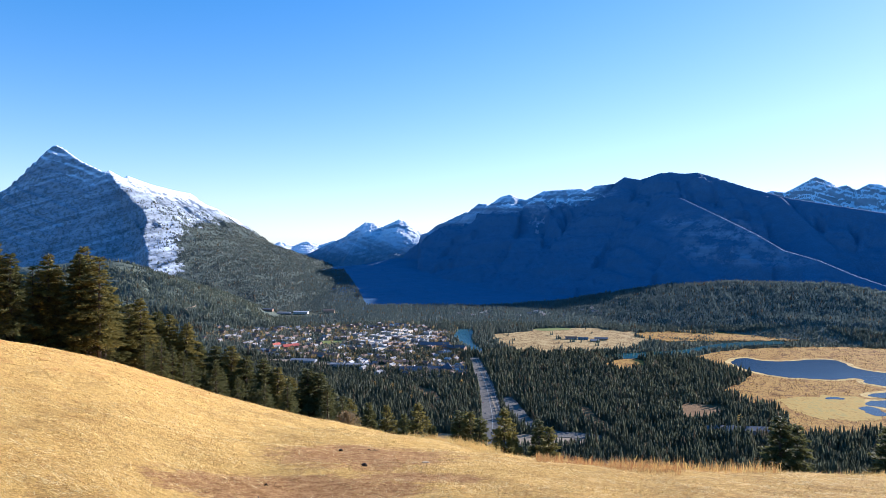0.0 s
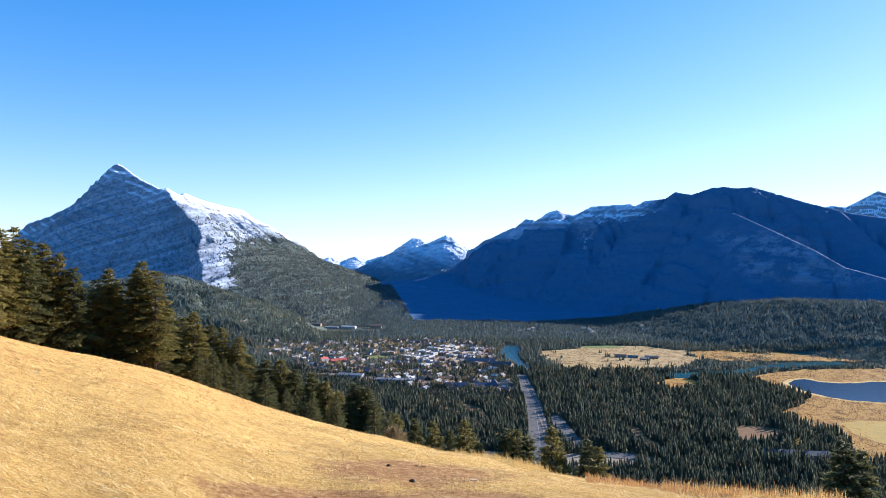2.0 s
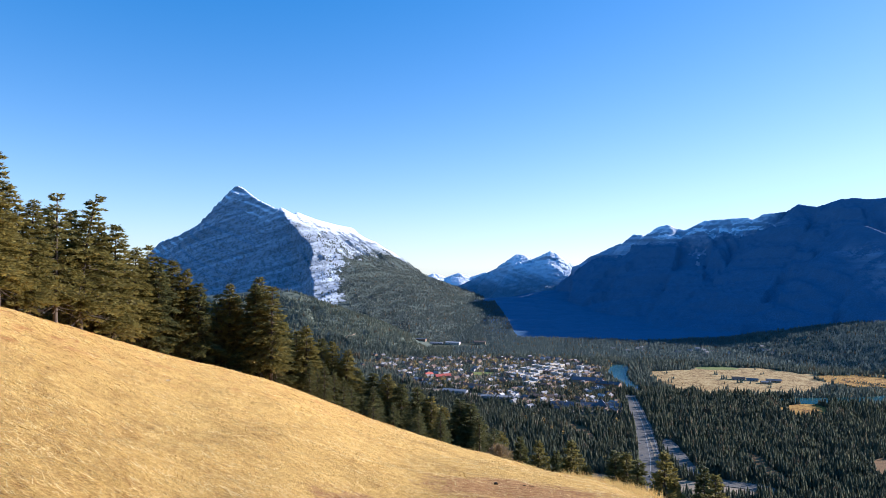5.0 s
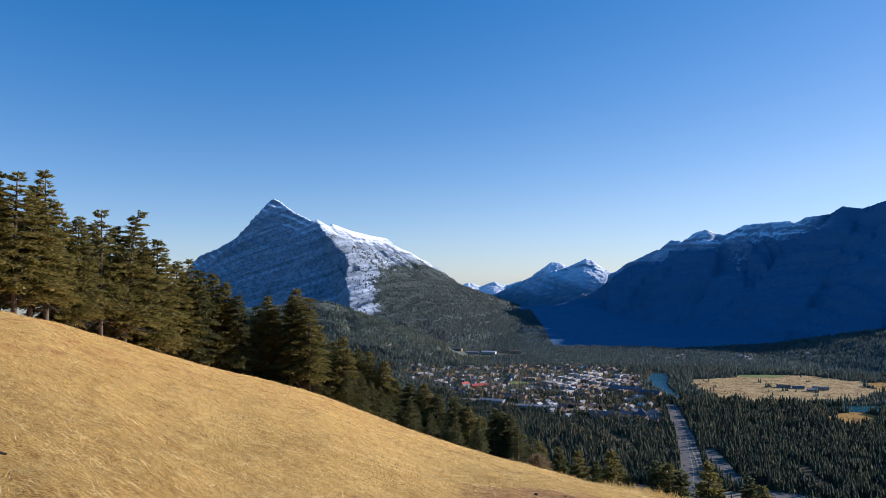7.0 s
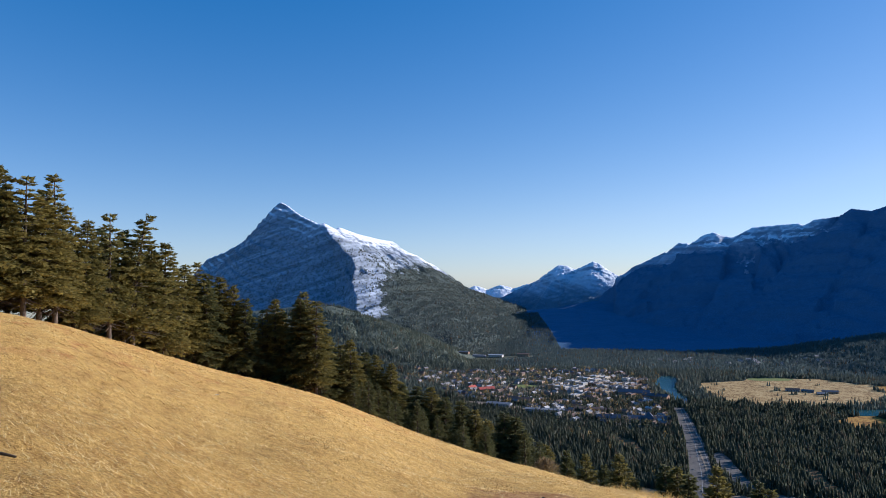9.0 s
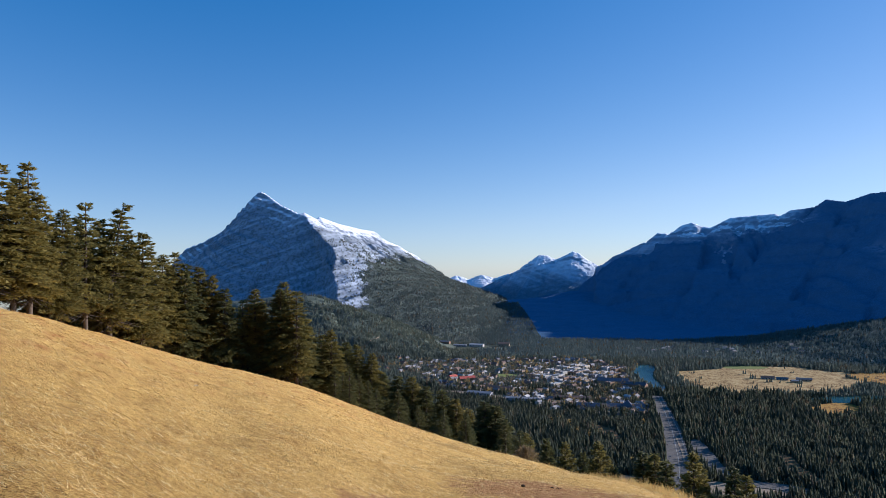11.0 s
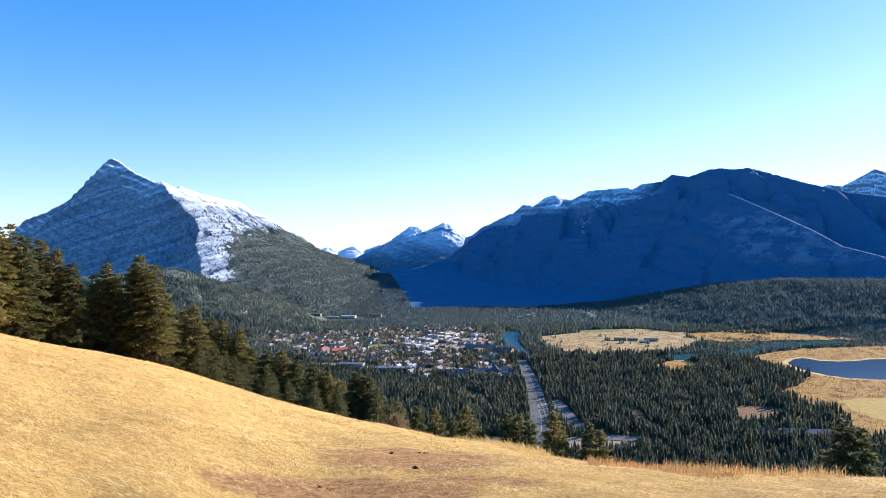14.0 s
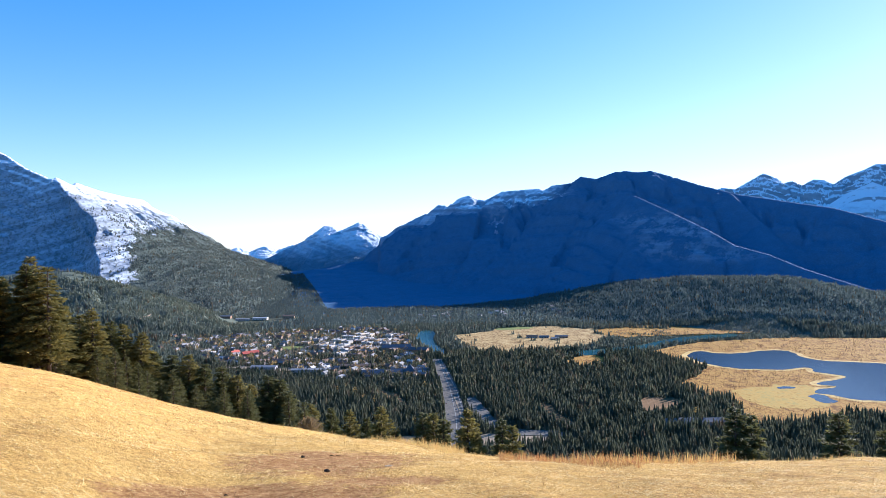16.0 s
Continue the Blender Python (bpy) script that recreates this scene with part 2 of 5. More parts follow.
def land(x, y):
    """Height of the ground: the sloping meadow, its brow, the wooded slope below and the valley floor."""
    x, y = np.asarray(x, float), np.asarray(y, float)
    r, az = np.hypot(x, y), np.degrees(np.arctan2(x, y))
    far, dip, fall = (np.interp(az, FINE, c) for c in (BROW_FAR, BROW_DIP, BROW_FALL))
    z_brow = EYE + far * dip
    u = np.minimum(r / far, 1)
    near = (z_brow + EYE) * u - EYE * u * u
    over = np.maximum(r - far, 0)
    reach = 12 + 0.5 * far
    beyond = dip * over + (fall - dip) * (over - reach * (1 - np.exp(-over / reach)))
    z = near + beyond
    z = z + 0.035 * lumps(x, y, 2.3, 1) * np.clip(r / 6, 0, 1) + 0.07 * lumps(x, y, 9, 2) * np.clip(r / 12, 0, 1)
    z = z + np.clip((r - 200) / 400, 0, 1) * 5 * lumps(x, y, 160, 3) * (z > FLOOR + 10)
    z = np.minimum(z, 420 + 0.05 * r)
    plain_z = FLOOR + np.clip((r - 500) / 600, 0, 1) * 1.0 * lumps(x, y, 300, 4)
    return np.logaddexp(z / 12, plain_z / 12) * 12


BARE = [(-1.5, 12.6, 2.0, 2.8, 1.08), (-2.0, 8.6, 1.8, 1.1, 1.2), (-0.4, 9.6, 1.2, 0.7, 1.05)]      # worn soil: x, y, half sizes, how bare


def bareness(x, y):
    b = np.zeros_like(x)
    for cx, cy, a, c, most in BARE:
        b = np.maximum(b, most - np.hypot((x - cx) / a, (y - cy) / c) * 0.75)
    return np.clip(b, 0, 1)


def mesh_of(name, verts, faces, material, smooth_faces=True, attributes=None):
    """A mesh from arrays; faces all have the same number of corners."""
    m = bpy.data.meshes.new(name)
    verts, faces = np.asarray(verts, np.float32), np.asarray(faces, np.int32)
    n, k = faces.shape
    m.vertices.add(len(verts))
    m.vertices.foreach_set("co", verts.ravel())
    m.loops.add(n * k)
    m.loops.foreach_set("vertex_index", faces.ravel())
    m.polygons.add(n)
    m.polygons.foreach_set("loop_start", np.arange(0, n * k, k, dtype=np.int32))
    m.polygons.foreach_set("use_smooth", np.full(n, smooth_faces))
    for key, values in (attributes or {}).items():
        m.attributes.new(key, "FLOAT", "POINT").data.foreach_set("value", np.asarray(values, np.float32))
    m.materials.append(material)
    m.update(calc_edges=True)
    return m


def grid_faces(rows, cols):
    i = np.arange(rows * cols).reshape(rows, cols)
    return np.stack((i[:-1, :-1], i[:-1, 1:], i[1:, 1:], i[1:, :-1]), -1).reshape(-1, 4)


def build_ground():
    az = np.radians(np.concatenate((np.arange(-180, -58, 3), np.arange(-58, 44, 0.5), np.arange(44, 180, 3), [180])))
    r = np.concatenate(([0.02], np.geomspace(0.6, 40, 150), np.geomspace(40.5, 4950, 130)))
    A, R = np.meshgrid(az, r)
    x, y = R * np.sin(A), R * np.cos(A)
    z = land(x, y)
    wood = np.clip((R - np.interp(np.degrees(A), FINE, BROW_FAR) * 1.05) / 12, 0, 1)
    verts = np.stack((x, y, z), -1).reshape(-1, 3)
    m = mesh_of("ground", verts, grid_faces(*x.shape)[:, ::-1], MEADOW, True, {"bare": bareness(x, y).ravel(), "wood": wood.ravel()})
    tagged(new("ground", m), "dry golden hillside meadow falling to a wooded valley floor", "ground", kind="structure")


def crest(X, Y, points, right, left, gully=0.0, size=90.0, seed=0, top=0.0, cap=0.0, foot=None, wooded=0.0, onset=160, strata=None, edge=None):
    """Height of a ridge with its crest along points (x, y, z); right and left: slopes to either side, going along the points.
    top rounds the crest, cap steepens the two ends, foot (distance, slope) is the gentler apron below;
    strata (thickness, dip, share) cuts tilted ledges into the rock."""
    best = np.full(X.shape, -1e4)
    along, away, under = np.zeros(X.shape), np.zeros(X.shape), np.zeros(X.shape)
    run = 0.0
    ends = np.zeros(X.shape, bool)
    for (ax, ay, _), (bx, by, _) in ((points[0], points[1]), (points[-1], points[-2])):
        ends |= (X - ax) * (bx - ax) + (Y - ay) * (by - ay) < 0
    if edge:        # the steep side lies beyond this line, given from far to near
        ends = X < np.interp(Y, [q[1] for q in edge[::-1]], [q[0] for q in edge[::-1]])
    for k, ((ax, ay, az), (bx, by, bz)) in enumerate(zip(points, points[1:])):
        dx, dy = bx - ax, by - ay
        size2 = dx * dx + dy * dy
        raw = ((X - ax) * dx + (Y - ay) * dy) / size2
        t = np.clip(raw, 0, 1)
        px, py = ax + t * dx, ay + t * dy
        d = np.hypot(X - px, Y - py)
        side = dx * (Y - py) - dy * (X - px)
        slope = np.where(side < 0, right, left)
        if cap:
            slope = np.where(ends, np.maximum(slope, cap), slope)
        fall = slope * (d - top * (1 - np.exp(-d / max(top, 1e-6))))
        if foot:
            far = np.where(ends & (cap > 0), 0, np.maximum(d - foot[0], 0))
            fall = fall - np.maximum(slope - foot[1], 0) * (far - 40 * (1 - np.exp(-far / 40)))
        h = az + t * (bz - az) - fall
        hit = h > best
        best = np.where(hit, h, best)
        along = np.where(hit, run + t * size2 ** 0.5 + 0.35 * side / size2 ** 0.5, along)
        away = np.where(hit, d, away)
        under = np.where(hit, fall, under)
        run += size2 ** 0.5
    if gully:
        depth = np.clip(away / onset, 0, 1)
        ribs = 1 - np.abs(lumps(along, away * 0.22, size, seed))
        ribs2 = 1 - np.abs(lumps(along, away * 0.4, size * 0.4, seed + 1))
        rough = lumps(X, Y, size * 0.22, seed + 2)
        ribs3 = 1 - np.abs(lumps(along, away * 0.6, size * 0.17, seed + 3))
        best = best + gully * (depth * (ribs - 0.75) + 0.42 * depth * (ribs2 - 0.7) + 0.18 * depth * (ribs3 - 0.7) + 0.1 * rough * np.clip(away / 60, 0.25, 1))
    if strata:
        thick, dip, share = strata
        q = (best + dip * X + 9 * lumps(X, Y, 420, seed + 5)) / thick
        ledge = np.sin(6.2832 * q) + 0.55 * np.sin(6.2832 * q * 2.37 + 1.1) + 0.4 * np.sin(6.2832 * q * 0.43 + 2.0)
        best = best + share * thick * ledge * np.clip(away / 45, 0.12, 1)
    return best, under + wooded


def mountain(name, label, material, box, step, ridges, bottom=FLOOR - 25):
    """One mountain: the upper hull of its ridges on a grid."""
    x0, x1, y0, y1 = box
    X, Y = np.meshgrid(np.arange(x0, x1, step), np.arange(y0, y1, step))
    H = np.full(X.shape, bottom * 1.0)
    below = np.full(X.shape, 900.0)
    for kw in ridges:
        h, under = crest(X, Y, **kw)
        below = np.where(h > H, under, below)
        H = np.maximum(H, h)
    keep = (H > bottom).ravel()
    faces = grid_faces(*X.shape)
    faces = faces[keep[faces].any(1)]
    used = np.unique(faces)
    slot = np.zeros(X.size, int)
    slot[used] = np.arange(len(used))
    verts = np.stack((X, Y, H), -1).reshape(-1, 3)[used]
    ob = new(name, mesh_of(name, verts, slot[faces], material, True, {"below": below.ravel()[used]}))
    tagged(ob, label, "mountain", kind="structure")
    return X, Y, H, below


# bluish rock: haze and the blue of the shaded face are mixed into it
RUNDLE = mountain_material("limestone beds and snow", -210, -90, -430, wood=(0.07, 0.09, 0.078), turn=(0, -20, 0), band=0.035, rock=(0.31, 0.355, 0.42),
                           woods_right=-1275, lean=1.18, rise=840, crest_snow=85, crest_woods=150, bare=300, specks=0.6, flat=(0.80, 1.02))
# the blue in its woods and rock is distance haze put into the colour
HAZED_SLOPE = mountain_material("hazed wooded mountainside", 110, 190, 420, wood=(0.085, 0.17, 0.275), band=0.03, rock=(0.27, 0.33, 0.41), woods_right=960, spread=110, bare=500, crest_snow=130, crest_woods=105, wooded_top=True, sheen=0.08, flat=(0.9, 1.1), grain=0.35, patch=(1080, 1650, -150, 150))
# haze blue is mixed into the base colours of the far ranges
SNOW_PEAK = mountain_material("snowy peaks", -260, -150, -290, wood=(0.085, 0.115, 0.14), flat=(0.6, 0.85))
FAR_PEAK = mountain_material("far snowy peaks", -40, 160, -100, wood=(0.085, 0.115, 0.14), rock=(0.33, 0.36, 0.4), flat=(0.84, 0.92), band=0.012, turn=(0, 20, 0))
GAP_PEAK = mountain_material("far haze-blue peaks", -80, 90, -110, wood=(0.13, 0.20, 0.26), rock=(0.30, 0.38, 0.46), flat=(0.72, 1.0), bare=120, band=0.02, turn=(0, 20, 0), grain=0.4, jitter=0.35)
HILL = mountain_material("wooded hill", 500, 600, 60, wood=(0.12, 0.14, 0.105), grain=0.6)

SPACES = []
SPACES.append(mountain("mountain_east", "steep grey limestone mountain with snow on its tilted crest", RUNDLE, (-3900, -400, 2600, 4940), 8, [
    # the shaded face under the summit
    dict(points=[polar(-39, 4700, -5), polar(-37.0, 4680, -2.5), polar(-36.3, 4640, 1.0), polar(-35.8, 4560, 2.05), polar(-34.5, 4460, 2.58), polar(-33.0, 4370, 3.5), polar(-31.9, 4300, 4.58), polar(-31.2, 4260, 5.12),
                 polar(-30.7, 4225, 6.15), polar(-30.25, 4195, 6.62), polar(-29.95, 4180, 6.75), polar(-29.5, 4150, 6.5), polar(-28.3, 4050, 5.6), polar(-26.8, 3950, 4.87)],
         right=1.15, left=1.2, gully=14, size=330, seed=11, cap=1.6, strata=(46, 0.36, 0.13)),
    # the long crest and the dip slope below it
    dict(points=[polar(-26.8, 3950, 4.9), polar(-26.5, 3970, 5.05), polar(-25.9, 4020, 4.7), polar(-25.4, 4075, 4.45), polar(-25.25, 4090, 4.68), polar(-23.7, 4230, 4.1), polar(-21.8, 4400, 3.62), polar(-20.7, 4490, 3.43), polar(-20.3, 4530, 3.05),
                 polar(-19.4, 4590, 2.5), polar(-18.5, 4640, 2.15), polar(-17.4, 4700, 1.33), polar(-16.1, 4760, 0.35), polar(-14.8, 4800, -0.45), polar(-13.4, 4830, -1.3), polar(-12.0, 4850, -2.2)],
         right=0.66, left=0.9, gully=20, onset=90, size=130, seed=12, cap=1.2, foot=(420, 0.37), edge=[polar(-26.65, 3950), polar(-25.6, 3800), polar(-24.4, 3690), polar(-24.0, 3610), polar(-24.2, 3520), polar(-24.3, 3430), polar(-24.2, 3330), polar(-24, 3200), polar(-23.8, 2900)]),
    # the rib between the face and the dip slope
    dict(points=[polar(-26.65, 3950, 4.85), polar(-26.1, 3890, 4.0), polar(-25.6, 3800, 2.5), polar(-24.4, 3690, 1.4), polar(-24.0, 3610, 0.35), polar(-24.2, 3520, -0.75), polar(-24.3, 3430, -1.7), polar(-24.2, 3330, -2.7), polar(-23.9, 3200, -4.0)],
         right=1.25, left=0.6, gully=22, onset=60, size=120, seed=14, strata=(40, 0.36, 0.1), wooded=130),
    # the lower wooded apron towards the side valley
    dict(points=[polar(-17.5, 4250, -0.9), polar(-15.5, 3900, -2.7), polar(-13.3, 3550, -4.1), polar(-11.5, 3200, -5.3)], right=0.3, left=0.36, gully=14, size=190, seed=17, top=160, wooded=500)]))
SPACES.append(mountain("mountain_south", "long forested mountain in shade with a little snow on its ridge", HAZED_SLOPE, (-1300, 3300, 2100, 4940), 9, [
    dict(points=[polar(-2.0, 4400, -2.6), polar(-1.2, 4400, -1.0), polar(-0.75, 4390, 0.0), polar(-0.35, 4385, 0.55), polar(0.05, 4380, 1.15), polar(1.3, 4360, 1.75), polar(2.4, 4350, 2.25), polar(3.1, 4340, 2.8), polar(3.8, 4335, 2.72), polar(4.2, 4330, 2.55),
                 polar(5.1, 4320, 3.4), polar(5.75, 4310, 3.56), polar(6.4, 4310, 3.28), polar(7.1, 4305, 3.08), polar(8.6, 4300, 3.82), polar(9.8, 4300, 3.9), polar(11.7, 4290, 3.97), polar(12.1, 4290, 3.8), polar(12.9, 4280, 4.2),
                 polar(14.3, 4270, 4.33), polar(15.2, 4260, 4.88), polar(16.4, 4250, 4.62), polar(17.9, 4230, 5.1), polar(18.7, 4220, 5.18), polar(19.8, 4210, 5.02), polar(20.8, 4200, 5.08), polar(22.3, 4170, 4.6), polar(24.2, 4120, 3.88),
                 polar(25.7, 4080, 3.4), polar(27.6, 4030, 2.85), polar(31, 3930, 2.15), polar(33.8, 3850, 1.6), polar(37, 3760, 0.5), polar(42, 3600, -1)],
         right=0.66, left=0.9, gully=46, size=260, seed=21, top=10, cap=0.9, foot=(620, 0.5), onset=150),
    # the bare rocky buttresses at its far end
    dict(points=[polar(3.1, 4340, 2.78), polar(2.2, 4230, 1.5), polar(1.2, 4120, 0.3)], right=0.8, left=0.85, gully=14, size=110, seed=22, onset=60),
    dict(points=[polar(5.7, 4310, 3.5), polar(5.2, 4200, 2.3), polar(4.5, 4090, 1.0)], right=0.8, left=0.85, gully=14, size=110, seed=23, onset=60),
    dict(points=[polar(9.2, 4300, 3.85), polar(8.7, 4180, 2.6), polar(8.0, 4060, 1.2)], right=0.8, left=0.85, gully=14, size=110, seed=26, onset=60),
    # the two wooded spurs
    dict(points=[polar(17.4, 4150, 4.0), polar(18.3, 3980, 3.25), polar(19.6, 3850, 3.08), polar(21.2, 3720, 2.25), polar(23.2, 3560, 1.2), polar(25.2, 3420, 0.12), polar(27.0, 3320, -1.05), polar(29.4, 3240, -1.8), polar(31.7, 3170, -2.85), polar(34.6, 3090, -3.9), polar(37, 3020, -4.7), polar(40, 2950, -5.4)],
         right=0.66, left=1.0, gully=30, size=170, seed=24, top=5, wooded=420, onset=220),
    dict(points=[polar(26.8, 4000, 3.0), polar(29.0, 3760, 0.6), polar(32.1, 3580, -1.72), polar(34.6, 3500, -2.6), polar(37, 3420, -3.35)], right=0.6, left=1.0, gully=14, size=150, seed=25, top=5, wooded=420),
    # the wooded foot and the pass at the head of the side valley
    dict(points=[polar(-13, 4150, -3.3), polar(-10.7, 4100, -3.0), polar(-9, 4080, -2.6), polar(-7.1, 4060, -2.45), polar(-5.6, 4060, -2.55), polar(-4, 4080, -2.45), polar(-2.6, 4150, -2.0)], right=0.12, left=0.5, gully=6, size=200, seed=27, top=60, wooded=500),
    # low sheet that spreads the haze-blue colour over the shaded valley floor
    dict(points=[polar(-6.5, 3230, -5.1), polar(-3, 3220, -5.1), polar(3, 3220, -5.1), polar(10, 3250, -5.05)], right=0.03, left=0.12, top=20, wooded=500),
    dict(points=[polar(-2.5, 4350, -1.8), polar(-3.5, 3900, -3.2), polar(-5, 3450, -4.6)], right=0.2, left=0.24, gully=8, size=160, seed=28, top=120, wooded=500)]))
mountain("mountain_far_valley", "distant twin haze-blue peaks dusted with snow", GAP_PEAK, (-1500, 500, 4000, 4945), 6, [
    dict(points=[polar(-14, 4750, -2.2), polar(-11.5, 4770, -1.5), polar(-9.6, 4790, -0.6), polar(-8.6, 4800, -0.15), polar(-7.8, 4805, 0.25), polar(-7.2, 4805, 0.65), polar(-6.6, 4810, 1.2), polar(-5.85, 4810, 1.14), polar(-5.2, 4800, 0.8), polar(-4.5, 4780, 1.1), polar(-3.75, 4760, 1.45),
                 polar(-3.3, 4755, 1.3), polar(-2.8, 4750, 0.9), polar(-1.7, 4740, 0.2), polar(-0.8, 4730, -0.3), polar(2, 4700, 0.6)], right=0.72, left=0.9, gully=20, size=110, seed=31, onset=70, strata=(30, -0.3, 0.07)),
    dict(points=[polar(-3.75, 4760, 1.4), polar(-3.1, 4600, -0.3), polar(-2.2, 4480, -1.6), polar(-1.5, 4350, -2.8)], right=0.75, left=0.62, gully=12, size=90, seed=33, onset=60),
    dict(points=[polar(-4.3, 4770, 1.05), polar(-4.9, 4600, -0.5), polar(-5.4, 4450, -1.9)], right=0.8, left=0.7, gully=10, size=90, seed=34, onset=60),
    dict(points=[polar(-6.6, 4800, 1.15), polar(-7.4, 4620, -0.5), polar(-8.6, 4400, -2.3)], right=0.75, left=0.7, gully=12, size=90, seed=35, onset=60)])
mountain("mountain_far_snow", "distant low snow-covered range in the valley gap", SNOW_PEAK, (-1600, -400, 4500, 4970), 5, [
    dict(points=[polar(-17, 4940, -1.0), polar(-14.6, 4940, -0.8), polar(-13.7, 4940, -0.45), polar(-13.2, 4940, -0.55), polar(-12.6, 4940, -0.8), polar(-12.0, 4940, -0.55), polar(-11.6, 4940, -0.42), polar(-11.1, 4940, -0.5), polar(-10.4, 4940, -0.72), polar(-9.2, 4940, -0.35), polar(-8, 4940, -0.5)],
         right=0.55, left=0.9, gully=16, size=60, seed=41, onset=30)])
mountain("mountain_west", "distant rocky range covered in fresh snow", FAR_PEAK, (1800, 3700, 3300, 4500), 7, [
    dict(points=[polar(23, 4900, 2.0), polar(25.6, 4900, 3.35), polar(26.2, 4900, 3.5), polar(27.1, 4895, 3.35), polar(28.3, 4885, 4.0), polar(29.1, 4880, 4.48), polar(29.7, 4875, 4.2), polar(30.3, 4870, 3.6), polar(31.1, 4870, 3.77), polar(31.7, 4865, 3.4), polar(32.5, 4860, 3.8), polar(33.2, 4860, 3.73), polar(33.8, 4855, 3.4), polar(34.7, 4850, 3.95), polar(35.7, 4845, 4.3), polar(36.4, 4840, 4.65), polar(37.2, 4840, 4.6), polar(39, 4830, 5.2), polar(42, 4800, 4.2)], right=0.75, left=0.9, gully=34, size=120, seed=51, onset=70, strata=(36, 0.5, 0.1)),
    dict(points=[polar(32.2, 4560, 0.8), polar(33.0, 4570, 1.56), polar(34.7, 4590, 2.7), polar(36.2, 4600, 3.38), polar(37.0, 4600, 3.0), polar(38.5, 4580, 2.9), polar(40, 4560, 2.5)], right=0.7, left=0.7, gully=16, size=120, seed=54)])
SPACES.append(mountain("hill_east", "rounded wooded hill above the town", HILL, (-2300, -300, 1700, 3300), 10, [
    dict(points=[polar(-34, 2900, -2.4), polar(-29, 2800, -2.0), polar(-27.8, 2750, -1.9), polar(-26.3, 2700, -1.95), polar(-23.9, 2620, -2.8), polar(-21, 2560, -4.4), polar(-17.1, 2520, -6.0), polar(-13.5, 2500, -7.0)],
         right=0.36, left=0.4, gully=12, size=160, seed=61, top=40)]))
SPACES.append(mountain("hill_south", "long low forested bench at the mountain's foot", HILL, (-400, 2400, 1500, 3500), 12, [
    dict(points=[polar(-2, 3100, -6.0), polar(5, 3080, -5.8), polar(10.4, 3050, -5.5), polar(16.3, 3000, -4.5), polar(19.5, 2960, -3.95), polar(23.6, 2900, -3.62), polar(26, 2860, -3.65), polar(29.9, 2820, -3.6), polar(32.1, 2800, -4.2), polar(33.6, 2790, -5.0), polar(36, 2780, -5.75)],
         right=0.205, left=0.2, gully=6, size=150, seed=71, top=60)]))
build_ground()


def height(x, y):
    """The ground's height with the hills and mountainsides on it."""
    z = land(x, y)
    for X, Y, H, _ in SPACES:
        step = X[0, 1] - X[0, 0]
        i, j = (x - X[0, 0]) / step, (y - Y[0, 0]) / step
        inside = (i >= 0) & (j >= 0) & (i < X.shape[1] - 1.01) & (j < X.shape[0] - 1.01)
        i, j = np.where(inside, i, 0), np.where(inside, j, 0)
        a, b = i.astype(int), j.astype(int)
        u, v = i - a, j - b
        h = (H[b, a] * (1 - u) + H[b, a + 1] * u) * (1 - v) + (H[b + 1, a] * (1 - u) + H[b + 1, a + 1] * u) * v
        z = np.where(inside, np.maximum(z, h), z)
    return z


def below_crest(x, y):
    """How far a place on the tall mountain lies under its crest."""
    X, Y, H, B = SPACES[0]
    step = X[0, 1] - X[0, 0]
    i = np.clip(((x - X[0, 0]) / step).astype(int), 0, X.shape[1] - 1)
    j = np.clip(((y - Y[0, 0]) / step).astype(int), 0, X.shape[0] - 1)
    return B[j, i]

# ---- valley: fields, water, roads ----
def inside(x, y, poly):
    """Which of the points lie in the polygon."""
    res = np.zeros(np.shape(x), bool)
    for (ax, ay), (bx, by) in zip(poly, poly[1:] + poly[:1]):
        cross = (ay > y) != (by > y)
        res ^= cross & (x < (bx - ax) * (y - ay) / ((by - ay) or 1e-9) + ax)
    return res


def rounded(poly, ragged=0.0, seed=0, rounds=3):
    """The polygon with its corners cut round and its edge made uneven."""
    p = np.array(poly, float)
    for _ in range(rounds):
        q = np.roll(p, -1, 0)
        p = np.stack((0.75 * p + 0.25 * q, 0.25 * p + 0.75 * q), 1).reshape(-1, 2)
    if ragged:
        fine = []
        for a, b in zip(p, np.roll(p, -1, 0)):
            k = max(1, int(np.hypot(*(b - a)) / 7))
            fine += [a + (b - a) * i / k for i in range(k)]
        p = np.array(fine)
        p = p + ragged * np.stack((lumps(p[:, 0], p[:, 1], max(60, 11 * ragged), seed), lumps(p[:, 0], p[:, 1], max(47, 10 * ragged), seed + 1)), 1)
        p = p + min(0.2 * ragged, 1.2) * np.stack((lumps(p[:, 0], p[:, 1], 17, seed + 2), lumps(p[:, 0], p[:, 1], 14, seed + 3)), 1)
    return [tuple(v) for v in p]


def sheet(name, poly, z, material, label, category, thick=2.5):
    """A flat slab with its top at z."""
    bm = bmesh.new()
    f = bm.faces.new([bm.verts.new((*p, z)) for p in poly])
    if f.normal.z < 0:
        f.normal_flip()
    down = bmesh.ops.extrude_face_region(bm, geom=[f])["geom"]
    for v in down:
        if isinstance(v, bmesh.types.BMVert):
            v.co.z -= thick
    bmesh.ops.triangulate(bm, faces=[g for g in bm.faces if len(g.verts) > 4], ngon_method="EAR_CLIP")
    bmesh.ops.recalc_face_normals(bm, faces=bm.faces)
    m = bpy.data.meshes.new(name)
    bm.to_mesh(m)
    bm.free()
    m.materials.append(material)
    return tagged(new(name, m), label, category, kind="structure")


